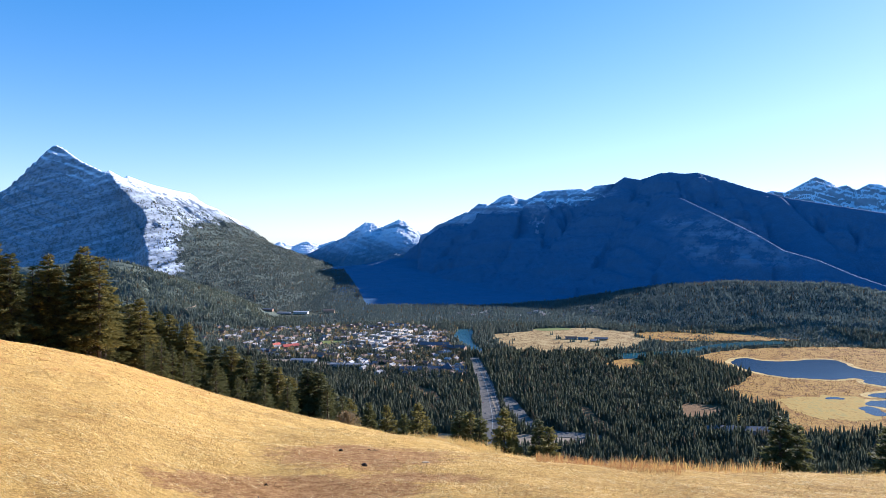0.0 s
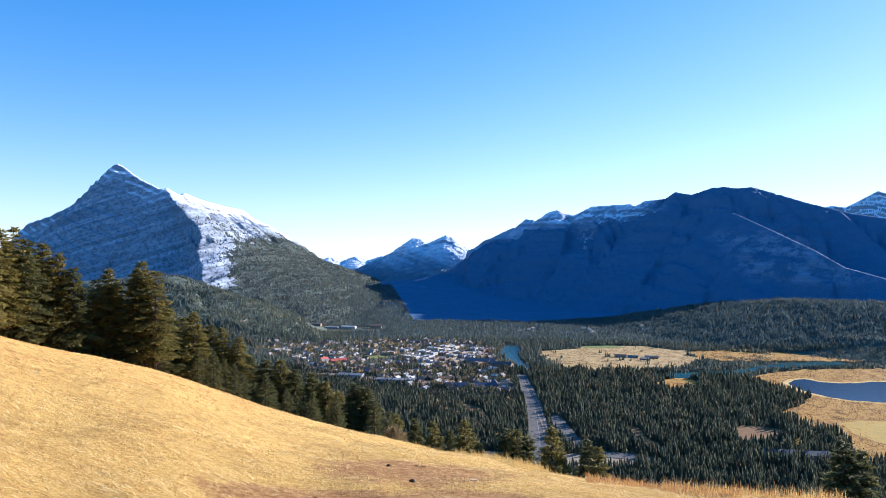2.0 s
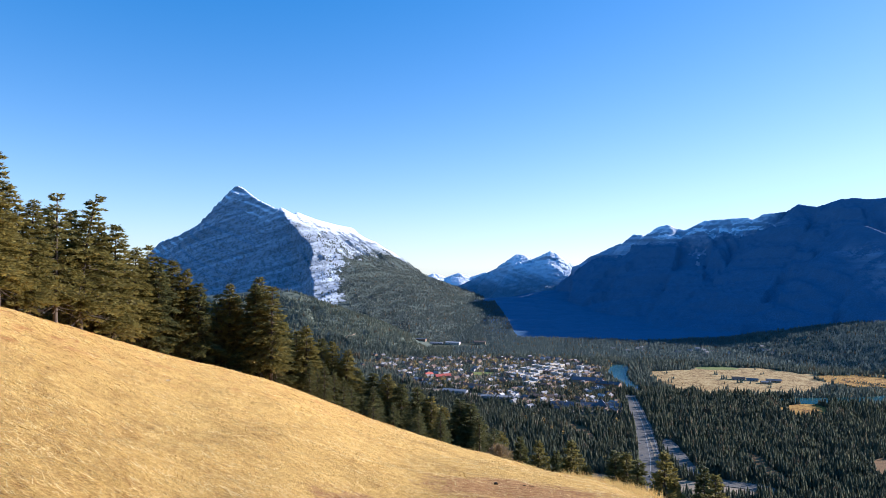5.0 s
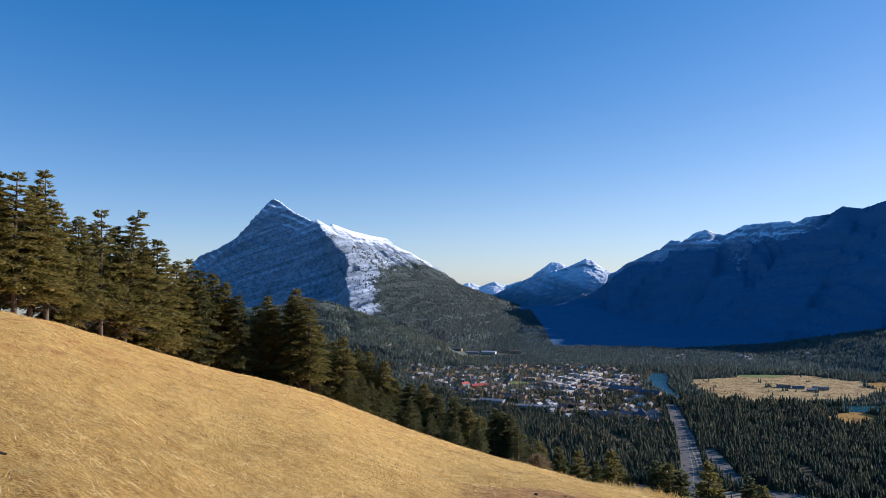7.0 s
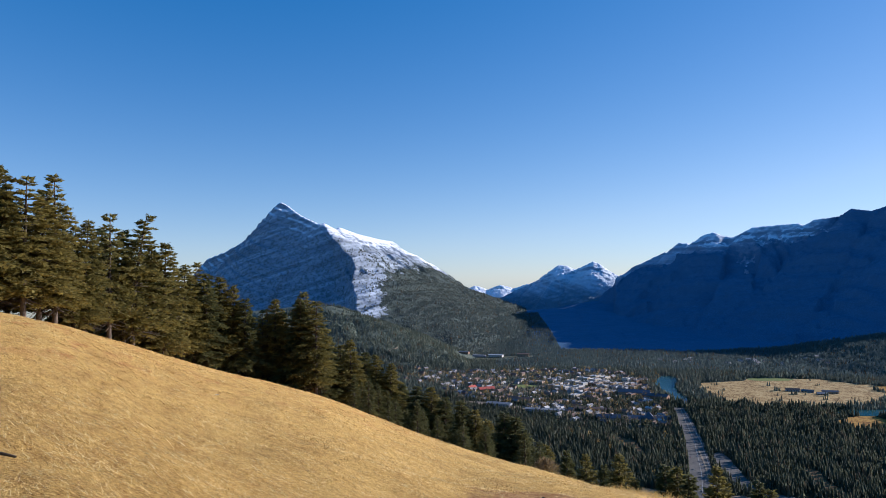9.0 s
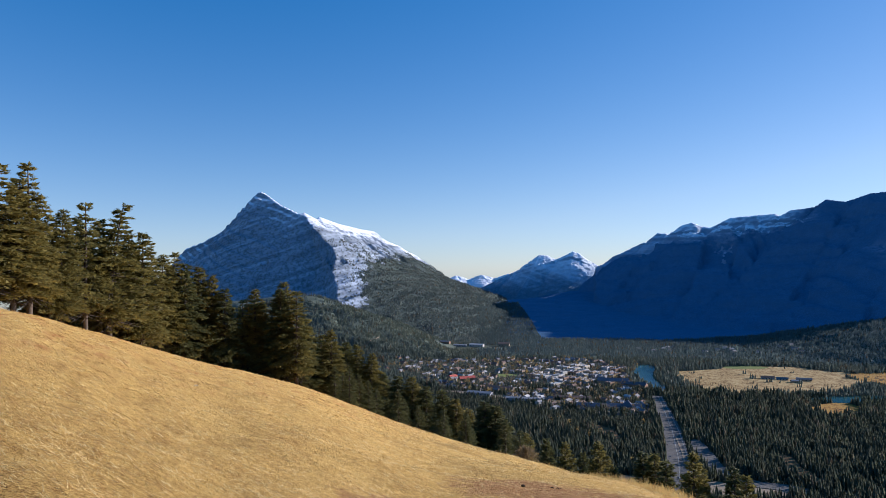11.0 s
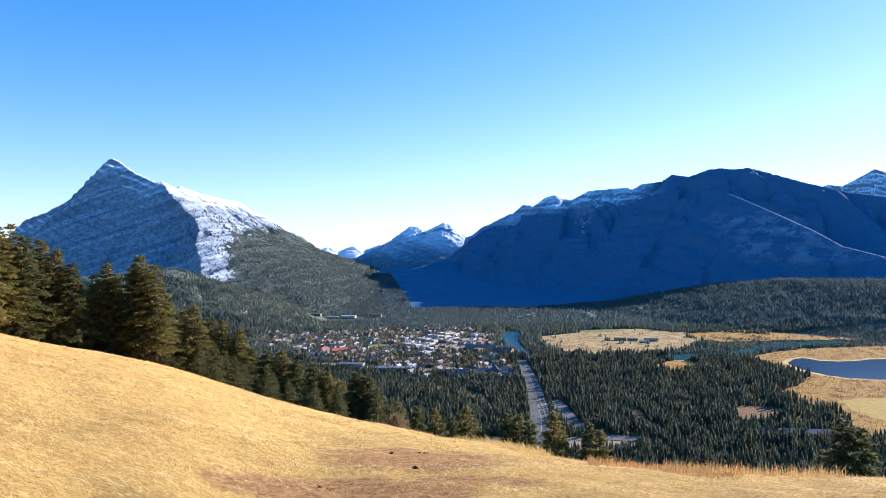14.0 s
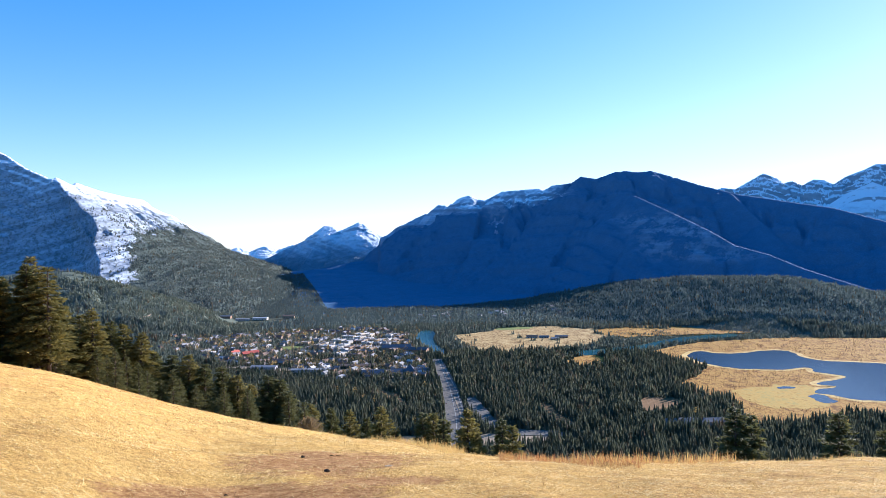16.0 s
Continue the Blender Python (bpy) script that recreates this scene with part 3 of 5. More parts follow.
def ground_cover(name, *stops, scale=0.03):
    n = Nodes(name)
    mottle = n.mix(0.55, n.noise(scale, 8, 0.7), n.noise(scale * 6, 6, 0.7, n.stretch(1, 0.45, 1)))
    n.bump(n.noise(0.5, 5), 0.8, 0.6)
    return n.done(n.ramp(mottle, *stops), 0.95, 0, 0.1)


MARSH = ground_cover("autumn marsh grass", (0.41, (0.13, 0.06, 0.014)), (0.47, (0.28, 0.14, 0.028)), (0.53, (0.43, 0.245, 0.05)), (0.6, (0.21, 0.12, 0.03)))
WET = ground_cover("wet sedge", (0.4, (0.30, 0.18, 0.04)), (0.5, (0.45, 0.29, 0.065)), (0.6, (0.30, 0.24, 0.07)))
SEDGE = ground_cover("pale shore sedge", (0.42, (0.32, 0.20, 0.06)), (0.5, (0.52, 0.36, 0.12)), (0.6, (0.62, 0.46, 0.18)))
PASTURE = ground_cover("pale pasture", (0.42, (0.19, 0.115, 0.045)), (0.5, (0.37, 0.25, 0.10)), (0.58, (0.47, 0.345, 0.155)))
LAWN = ground_cover("green playing field", (0.3, (0.14, 0.17, 0.045)), (0.7, (0.22, 0.23, 0.075)))
BRUSH = ground_cover("rusty brush", (0.3, (0.10, 0.055, 0.03)), (0.6, (0.24, 0.14, 0.06)), (0.75, (0.3, 0.2, 0.09)), scale=0.08)
GRAVEL = ground_cover("tan gravel", (0.3, (0.22, 0.17, 0.11)), (0.7, (0.34, 0.27, 0.19)), scale=0.1)
ASPHALT = ground_cover("worn asphalt", (0.36, (0.10, 0.094, 0.084)), (0.64, (0.18, 0.166, 0.146)), scale=0.06)
YARD = ground_cover("town lots and yards", (0.36, (0.09, 0.08, 0.055)), (0.5, (0.19, 0.15, 0.095)), (0.62, (0.28, 0.23, 0.165)), scale=0.05)
LAKE = water_material("lake water", (0.014, 0.028, 0.045), 0.2, 0.25)
RIVER = water_material("river water", (0.015, 0.06, 0.062), 0.15, 0.3)

MARSH_EDGE = rounded([(604, 1622), (665, 1697), (739, 1729), (806, 1774), (906, 1785), (1079, 1804), (1211, 1757), (1365, 1747), (1508, 1689), (931, 1044), (772, 1028), (712, 1036), (667, 1010), (593, 993), (547, 993), (530, 1002), (546, 1045), (575, 1118), (578, 1160), (564, 1180), (540, 1252), (545, 1300), (640, 1384), (667, 1456), (641, 1502), (626, 1563)], 7, 5)
LAKE_EDGE = rounded([(685, 1584), (713, 1619), (744, 1638), (759, 1594), (792, 1588), (835, 1589), (884, 1613), (935, 1612), (952, 1592), (932, 1532), (938, 1479), (962, 1454), (1005, 1440), (1060, 1410), (1181, 1351), (934, 1070), (826, 1101), (790, 1118), (776, 1128), (771, 1150), (764, 1164), (747, 1171), (758, 1192), (781, 1207), (809, 1208), (823, 1225), (799, 1234), (789, 1245), (838, 1269), (869, 1280), (887, 1288), (890, 1309), (873, 1329), (859, 1355), (877, 1389), (855, 1399), (812, 1381), (770, 1394), (726, 1407), (700, 1431), (685, 1467), (675, 1503), (674, 1547)], 2.5, 6, 2)
WET_EDGE = rounded([(619, 1222), (670, 1234), (747, 1252), (780, 1232), (747, 1171), (727, 1161), (729, 1091), (708, 1079), (663, 1078), (617, 1084), (594, 1114), (603, 1179)], 7, 7)
FIELD_EDGE = rounded([(140, 2027), (160, 1826), (188, 1728), (265, 1702), (341, 1720), (421, 1749), (501, 1768), (578, 1897), (615, 1936), (563, 1988), (604, 2081), (547, 2088), (520, 2158), (414, 2178), (309, 2158), (272, 2084), (198, 2056)], 9, 8)
FAR_FIELD_EDGE = rounded([(580, 2058), (688, 2109), (857, 2127), (1014, 2114), (1156, 2075), (1060, 1905), (915, 1905), (768, 1905), (648, 1890), (599, 1936)], 8, 9)
STRIP_EDGE = rounded([(362, 1533), (434, 1630), (485, 1617), (468, 1516), (410, 1493), (374, 1503)], 4, 10)
BEND_EDGE = rounded([(50, 2150), (36, 2060), (28, 1985), (48, 1874), (72, 1760), (88, 1680), (104, 1700), (108, 1755), (86, 1850), (82, 1954), (92, 2050), (98, 2150)], 2, 11)
REACH_EDGE = rounded([(388, 1643), (427, 1687), (512, 1704), (635, 1744), (717, 1820), (837, 1878), (973, 1894), (945, 1840), (842, 1822), (704, 1748), (622, 1688), (506, 1640), (443, 1615)], 2, 12)
ROAD_EDGE = [(64, 1640), (72, 1306), (64, 1102), (52, 953), (46, 820), (92, 820), (92, 953), (99, 1102), (103, 1306), (90, 1640)]
RAMP_EDGE = rounded([(108, 1230), (112, 1120), (124, 1030), (150, 990), (232, 976), (240, 1000), (170, 1016), (145, 1060), (138, 1150), (128, 1240)], 1, 13)
VERGE_EDGE = rounded([(104, 1010), (104, 930), (180, 945), (245, 955), (245, 985), (170, 990)], 3, 14)
BRUSH_EDGE = rounded([(216, 1170), (243, 1180), (258, 1140), (262, 1040), (270, 1001), (241, 1010), (226, 1124)], 6, 15)
GLADE_EDGE = rounded([(414, 1176), (444, 1194), (482, 1175), (497, 1150), (424, 1077), (396, 1091)], 5, 16)
GLADE_TWO = rounded([(-60, 1290), (-15, 1200), (0, 1180), (-5, 1240), (-40, 1330)], 4, 17)
BANK_EDGE = rounded([(-30, 1000), (-5, 905), (42, 880), (50, 960), (20, 1010)], 4, 18)
TOWN_EDGE = rounded([(-760, 2010), (-560, 1790), (-420, 1640), (-280, 1560), (-120, 1440), (40, 1400), (58, 1640), (20, 1800), (15, 2000), (-40, 2200), (-200, 2260), (-420, 2200), (-640, 2160)], 10, 19)
GREEN_EDGE = rounded([(280, 2121), (317, 2177), (385, 2175), (419, 2157), (402, 2119), (328, 2103)], 4, 20)
THIN_EDGE = rounded([(-300, 1350), (-100, 1320), (60, 1310), (60, 1450), (-120, 1480), (-300, 1600), (-430, 1690), (-520, 1640)], 5, 22)
YARD_EDGE = rounded([(-430, 1600), (-200, 1520), (56, 1490), (58, 1516), (-190, 1550), (-420, 1635)], 3, 23, 2)
POND_EDGE = rounded([(725, 1161), (752, 1162), (753, 1124), (747, 1108), (722, 1100), (715, 1113), (722, 1140)], 4, 21)
POOL_EDGE = rounded([(707, 1228), (733, 1237), (745, 1222), (725, 1214), (703, 1214)], 3, 24, 2)
INSTITUTE_EDGE = rounded([polar(-15.8, 2540), polar(-15.6, 2690), polar(-8.4, 2700), polar(-8.6, 2570), polar(-12, 2550)], 6, 25)
PLAYING_EDGE = [(-372, 1905), (-285, 1905), (-290, 1850), (-360, 1850)]

def widened(poly, by):
    """The outline moved outwards."""
    p = np.array(poly, float)
    along = np.roll(p, -2, 0) - np.roll(p, 2, 0)
    turn = np.sign(np.sum(p[:, 0] * np.roll(p[:, 1], -1) - np.roll(p[:, 0], -1) * p[:, 1]))
    out = np.stack((along[:, 1], -along[:, 0]), -1) * turn
    return [tuple(q) for q in p + by * out / np.maximum(np.linalg.norm(out, axis=1, keepdims=True), 1e-6)]


SHORE_EDGE = widened(LAKE_EDGE, 13)
for args in (("marsh", MARSH_EDGE, FLOOR + 3.0, MARSH, "golden autumn marsh round the lake", "marsh"),
             ("wet_meadow", WET_EDGE, FLOOR + 3.15, WET, "yellow-green wet sedge flat by the lake", "marsh"),
             ("lake_shore", SHORE_EDGE, FLOOR + 3.08, SEDGE, "pale straw sedge along the lake shore", "shore"),
             ("lake", LAKE_EDGE, FLOOR + 3.2, LAKE, "calm dark blue lake with a ragged shore", "lake"),
             ("field", FIELD_EDGE, FLOOR + 3.0, PASTURE, "pale dry pasture with farm tracks", "field"),
             ("field_green", GREEN_EDGE, FLOOR + 3.3, LAWN, "green strip at the far side of the pasture", "field"),
             ("pond", POND_EDGE, FLOOR + 3.25, LAKE, "small shallow pond in the wet meadow", "pond"),
             ("pool", POOL_EDGE, FLOOR + 3.25, LAKE, "narrow dark pool in the wet meadow", "pond"),
             ("field_far", FAR_FIELD_EDGE, FLOOR + 3.12, MARSH, "strip of rusty autumn wetland", "field"),
             ("field_strip", STRIP_EDGE, FLOOR + 3.2, MARSH, "golden grass beside the river", "field"),
             ("river_bend", BEND_EDGE, FLOOR + 3.6, RIVER, "blue river bend beside the town", "river"),
             ("river_reach", REACH_EDGE, FLOOR + 3.6, RIVER, "teal river reach through the woods", "river"),
             ("road_verge", VERGE_EDGE, FLOOR + 2.6, GRAVEL, "tan gravel verge of the junction", "verge"),
             ("road", ROAD_EDGE, FLOOR + 3.0, ASPHALT, "wide grey asphalt road leading to the town", "road"),
             ("road_ramp", RAMP_EDGE, FLOOR + 3.3, ASPHALT, "curved slip road joining the main road", "road"),
             ("brush_clearing", BRUSH_EDGE, FLOOR + 3.0, BRUSH, "rusty brush clearing in the woods", "clearing"),
             ("brush_glade", GLADE_EDGE, FLOOR + 3.0, BRUSH, "brown grassy glade in the woods", "clearing"),
             ("brush_glade_small", GLADE_TWO, FLOOR + 3.0, BRUSH, "small brown glade in the woods", "clearing"),
             ("gravel_bank", BANK_EDGE, FLOOR + 3.0, GRAVEL, "bare tan gravel bank by the road", "bank"),
             ("town_ground", TOWN_EDGE, FLOOR + 2.4, YARD, "streets and yards of the town", "yard"),
             ("rail_yard", YARD_EDGE, FLOOR + 2.9, GRAVEL, "tan gravel railway yard at the edge of town", "yard"),
             ("playing_field", PLAYING_EDGE, FLOOR + 3.0, LAWN, "green playing field in the town", "lawn")):
    sheet(*args)
CLEARED = [MARSH_EDGE, FIELD_EDGE, STRIP_EDGE, BEND_EDGE, REACH_EDGE, ROAD_EDGE, RAMP_EDGE, VERGE_EDGE, BRUSH_EDGE, GLADE_EDGE, GLADE_TWO, BANK_EDGE, PLAYING_EDGE, YARD_EDGE, INSTITUTE_EDGE]

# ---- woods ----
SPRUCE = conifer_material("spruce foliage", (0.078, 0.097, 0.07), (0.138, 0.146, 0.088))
# further woods are paler and bluer: haze is painted into their leaf colour
FAR_SPRUCE = conifer_material("distant hazed spruce foliage", (0.145, 0.19, 0.182), (0.195, 0.24, 0.212))


# mid-distance copy of the spruce, its colour tinted for haze
MID_SPRUCE = conifer_material("mid-distance hazed spruce foliage", (0.13, 0.163, 0.138), (0.19, 0.213, 0.157))


def tier_tree(sides, tiers):
    """Unit conifer of stacked ragged cones: height 1, radius 1."""
    v, f = [], []
    for k in range(tiers):
        low, high = k / tiers * 0.86 + 0.05, min(1.0, (k + 1.55) / tiers * 0.86 + 0.14)
        if k == tiers - 1:
            high = 1.0
        wide = (1 - 0.82 * k / tiers) if tiers > 1 else 1.0
        for i in range(sides):      # each bough is a loose flap, so that light falls between them
            a0, a1 = (6.2832 * (i + d + 0.5 * (k % 2)) / sides for d in (-0.08, 1.08))
            w = wide * (1.0 if i % 2 else 0.72)
            base = len(v)
            v += [(0, 0, high), (w * math.cos(a0), w * math.sin(a0), low + 0.055), (w * math.cos(a1), w * math.sin(a1), low - 0.055)]
            f.append((base, base + 1, base + 2))
    return np.array(v), np.array(f)


def forest(name, label, x, y, z, tall, wide, material, template, seed):
    """Many conifers in one mesh."""
    rng = np.random.RandomState(seed)
    v, f = template
    n = len(x)
    a = rng.uniform(0, 6.2832, n)
    c, s = np.cos(a)[:, None], np.sin(a)[:, None]
    jig = 1 + rng.uniform(-0.3, 0.3, (n, len(v)))
    vx, vy = v[None, :, 0] * jig, v[None, :, 1] * jig
    lean = rng.normal(0, 0.03, (n, 2))
    px = x[:, None] + wide[:, None] * (vx * c - vy * s) + lean[:, :1] * tall[:, None] * v[None, :, 2]
    py = y[:, None] + wide[:, None] * (vx * s + vy * c) + lean[:, 1:] * tall[:, None] * v[None, :, 2]
    pz = z[:, None] + tall[:, None] * (v[None, :, 2] + rng.uniform(-0.035, 0.035, (n, len(v))) * (v[None, :, 2] < 0.99))
    verts = np.stack((px, py, pz), -1).reshape(-1, 3)
    faces = (f[None] + (np.arange(n) * len(v))[:, None, None]).reshape(-1, 3)
    tint = np.clip(rng.beta(2, 2.2, n) + 0.2 * lumps(x, y, 130, seed + 3) + 0.12 * lumps(x, y, 45, seed + 4) + (rng.uniform(0, 1, n) > 0.965) * 0.5, 0, 1)
    m = mesh_of(name, verts, faces, material, False, {"tint": np.repeat(tint, len(v))})
    tagged(new(name, m), label, "forest", kind="stuff")
    return len(faces)


def jittered(az0, az1, r0, r1, step, seed):
    """Points about step apart in a fan of the plan."""
    rng = np.random.RandomState(seed)
    X, Y = np.meshgrid(np.arange(-r1, r1, step), np.arange(0, r1, step))
    x, y = (X + rng.uniform(-0.48, 0.48, X.shape) * step).ravel(), (Y + rng.uniform(-0.48, 0.48, X.shape) * step).ravel()
    r, az = np.hypot(x, y), np.degrees(np.arctan2(x, y))
    k = (r > r0) & (r < r1) & (az > az0) & (az < az1)
    return x[k], y[k], rng


def open_ground(x, y):
    free = np.ones(len(x), bool)
    for poly in CLEARED:
        free &= ~inside(x, y, poly)
    lone = inside(x, y, FIELD_EDGE) & (lumps(x, y, 60, 111) > 1.3)
    return free | (lone & ~inside(x, y, BEND_EDGE))


def plant(name, label, span, step, tall, wide, material, template, seed, thin=None):
    x, y, rng = jittered(*span, step, seed)
    keep = open_ground(x, y)
    town = inside(x, y, TOWN_EDGE)
    middle = np.clip(1 - np.hypot((x + 145) / 220, (y - 1900) / 260), 0, 1)
    keep &= ~town | (rng.uniform(0, 1, len(x)) < (0.85 - 0.6 * middle) * (1 + 0.5 * lumps(x, y, 70, 95)))
    far_field = inside(x, y, FAR_FIELD_EDGE) & (height(x, y) < FLOOR + 5)
    r = np.hypot(x, y)
    gap = lumps(x, y, 75, 97) + 0.5 * lumps(x, y, 31, 98)
    keep &= (gap > -1.15) | (r > 2300)
    keep &= ~far_field | (lumps(x, y, 120, 91) > 0.25)
    if thin:
        keep &= thin(x, y, rng)
    x, y = x[keep], y[keep]
    z = height(x, y) - 0.6
    size = np.clip(1 + 0.3 * lumps(x, y, 90, 92) + 0.16 * lumps(x, y, 37, 99) + rng.normal(0, 0.2, len(x)), 0.35, 1.7)
    size = np.where(inside(x, y, TOWN_EDGE), size * 0.75, np.where(inside(x, y, THIN_EDGE), size * 0.65, size))
    size = np.where((x > 600) & (x < 1150) & (y > 1800) & (y < 2040), size * 0.5, size)      # trees halved so that the far wetland shows from the camera
    return forest(name, label, x, y, z, tall * size, wide * np.sqrt(size) * rng.uniform(0.8, 1.25, len(x)), material, template, seed)


def steep_rock(x, y, rng):
    """On the mountains the woods stop at the rock line and thin out on the scree."""
    z = height(x, y)
    e = 12.0
    slope = np.hypot(height(x + e, y) - z, height(x, y + e) - z) / e
    return (z < np.where(x + 1.22 * z < -1410, -230, 190) + 60 * lumps(x, y, 240, 93)) & (slope < 0.85) & ((below_crest(x, y) > 150 + 40 * lumps(x, y, 90, 96)) | (x > -300))


def dip_slope(x, y, rng):
    """The woods on the lit side of the tall mountain: below its bare crest and beyond the pale rock of its rib."""
    z = height(x, y)
    clear = below_crest(x, y) > 165 + 45 * lumps(x, y, 90, 96) + 25 * lumps(x, y, 35, 94)
    az = np.degrees(np.arctan2(x, y))
    line = x + 1.18 * z + 1262 - 75 * lumps(x, y, 130, 93) - 40 * lumps(x, y, 45, 90)
    lone = (line > -260) & (rng.uniform(0, 1, len(x)) < 0.13)      # lone trees on the pale rock
    return clear & (az < -9.6 + 0.5 * lumps(x, y, 110, 89)) & ((line > 0) | lone)


def low_hills(x, y, rng):
    az, r = np.degrees(np.arctan2(x, y)), np.hypot(x, y)
    return steep_rock(x, y, rng) & (az > -12) & (r < np.interp(az, (-8.5, -7.5, -6.5, 4, 10, 30), (3900, 3400, 2880, 2860, 3060, 2900)))


def knoll(x, y, rng):
    """The rounded hill has bare stony patches on its top and flank."""
    bare = np.zeros(len(x), bool)
    for (cx, cy), a, b in ((polar(-26.6, 2665), 150, 50), (polar(-27.2, 2500), 60, 70), (polar(-22.0, 2450), 50, 16)):
        bare |= np.hypot((x - cx) / a, (y - cy) / b) < 0.8 + 0.45 * lumps(x, y, 40, 86)
    return ~bare | (rng.uniform(0, 1, len(x)) < 0.12)


def hillside(x, y, rng):
    """Below the brow only the part of the slope that stands clear of it."""
    r, az = np.hypot(x, y), np.degrees(np.arctan2(x, y))
    top = (height(x, y) + 26 - EYE) / r
    return top > np.interp(az, FINE, BROW_DIP) - 0.02


LABEL = "dense dark green spruce forest on the valley floor"
plant("forest", LABEL, (-30, 43, 260, 1150), 5.5, 17, 3.0, SPRUCE, tier_tree(6, 4), 101, hillside)
plant("forest_middle", LABEL, (-34, 43, 1150, 1750), 6.3, 15.5, 3.1, SPRUCE, tier_tree(6, 3), 102)
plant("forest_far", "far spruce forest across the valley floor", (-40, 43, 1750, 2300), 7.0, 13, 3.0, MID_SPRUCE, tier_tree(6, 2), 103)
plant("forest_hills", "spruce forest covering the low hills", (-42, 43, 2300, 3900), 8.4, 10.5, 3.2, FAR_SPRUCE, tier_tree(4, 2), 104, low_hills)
# a lighter copy of the spruce colour, with haze painted in
KNOLL_SPRUCE = conifer_material("hazed hill spruce foliage", (0.15, 0.18, 0.142), (0.215, 0.236, 0.168))
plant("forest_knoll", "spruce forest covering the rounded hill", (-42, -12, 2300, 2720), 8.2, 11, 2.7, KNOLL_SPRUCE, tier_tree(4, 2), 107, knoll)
# pale spruce copy that holds the far slope's haze in its colour
SLOPE_SPRUCE = conifer_material("hazed mountainside spruce foliage", (0.155, 0.184, 0.158), (0.20, 0.224, 0.184))
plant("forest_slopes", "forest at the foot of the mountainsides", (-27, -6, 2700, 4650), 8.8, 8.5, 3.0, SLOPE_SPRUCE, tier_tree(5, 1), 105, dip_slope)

# ---- trees along the meadow ----
BARK = bark_material()
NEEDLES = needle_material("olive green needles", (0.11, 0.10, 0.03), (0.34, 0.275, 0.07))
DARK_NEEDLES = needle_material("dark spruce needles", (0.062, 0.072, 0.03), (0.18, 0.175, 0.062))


def part(name, mesh, parent, label=""):
    """One mesh object under a thing or a part."""
    ob = new(name, mesh)
    ob.parent = parent
    return tagged(ob, label)


def taper(points, radii, sides=8):
    """A round tapering tube along points: arrays of vertices and faces."""
    v, f = [], []
    for p, w in zip(points, radii):
        for i in range(sides):
            a = 6.2832 * i / sides
            v.append((p[0] + w * math.cos(a), p[1] + w * math.sin(a), p[2]))
    for k in range(len(points) - 1):
        for i in range(sides):
            j = (i + 1) % sides
            f.append((k * sides + i, k * sides + j, (k + 1) * sides + j, (k + 1) * sides + i))
    return np.array(v), np.array(f)


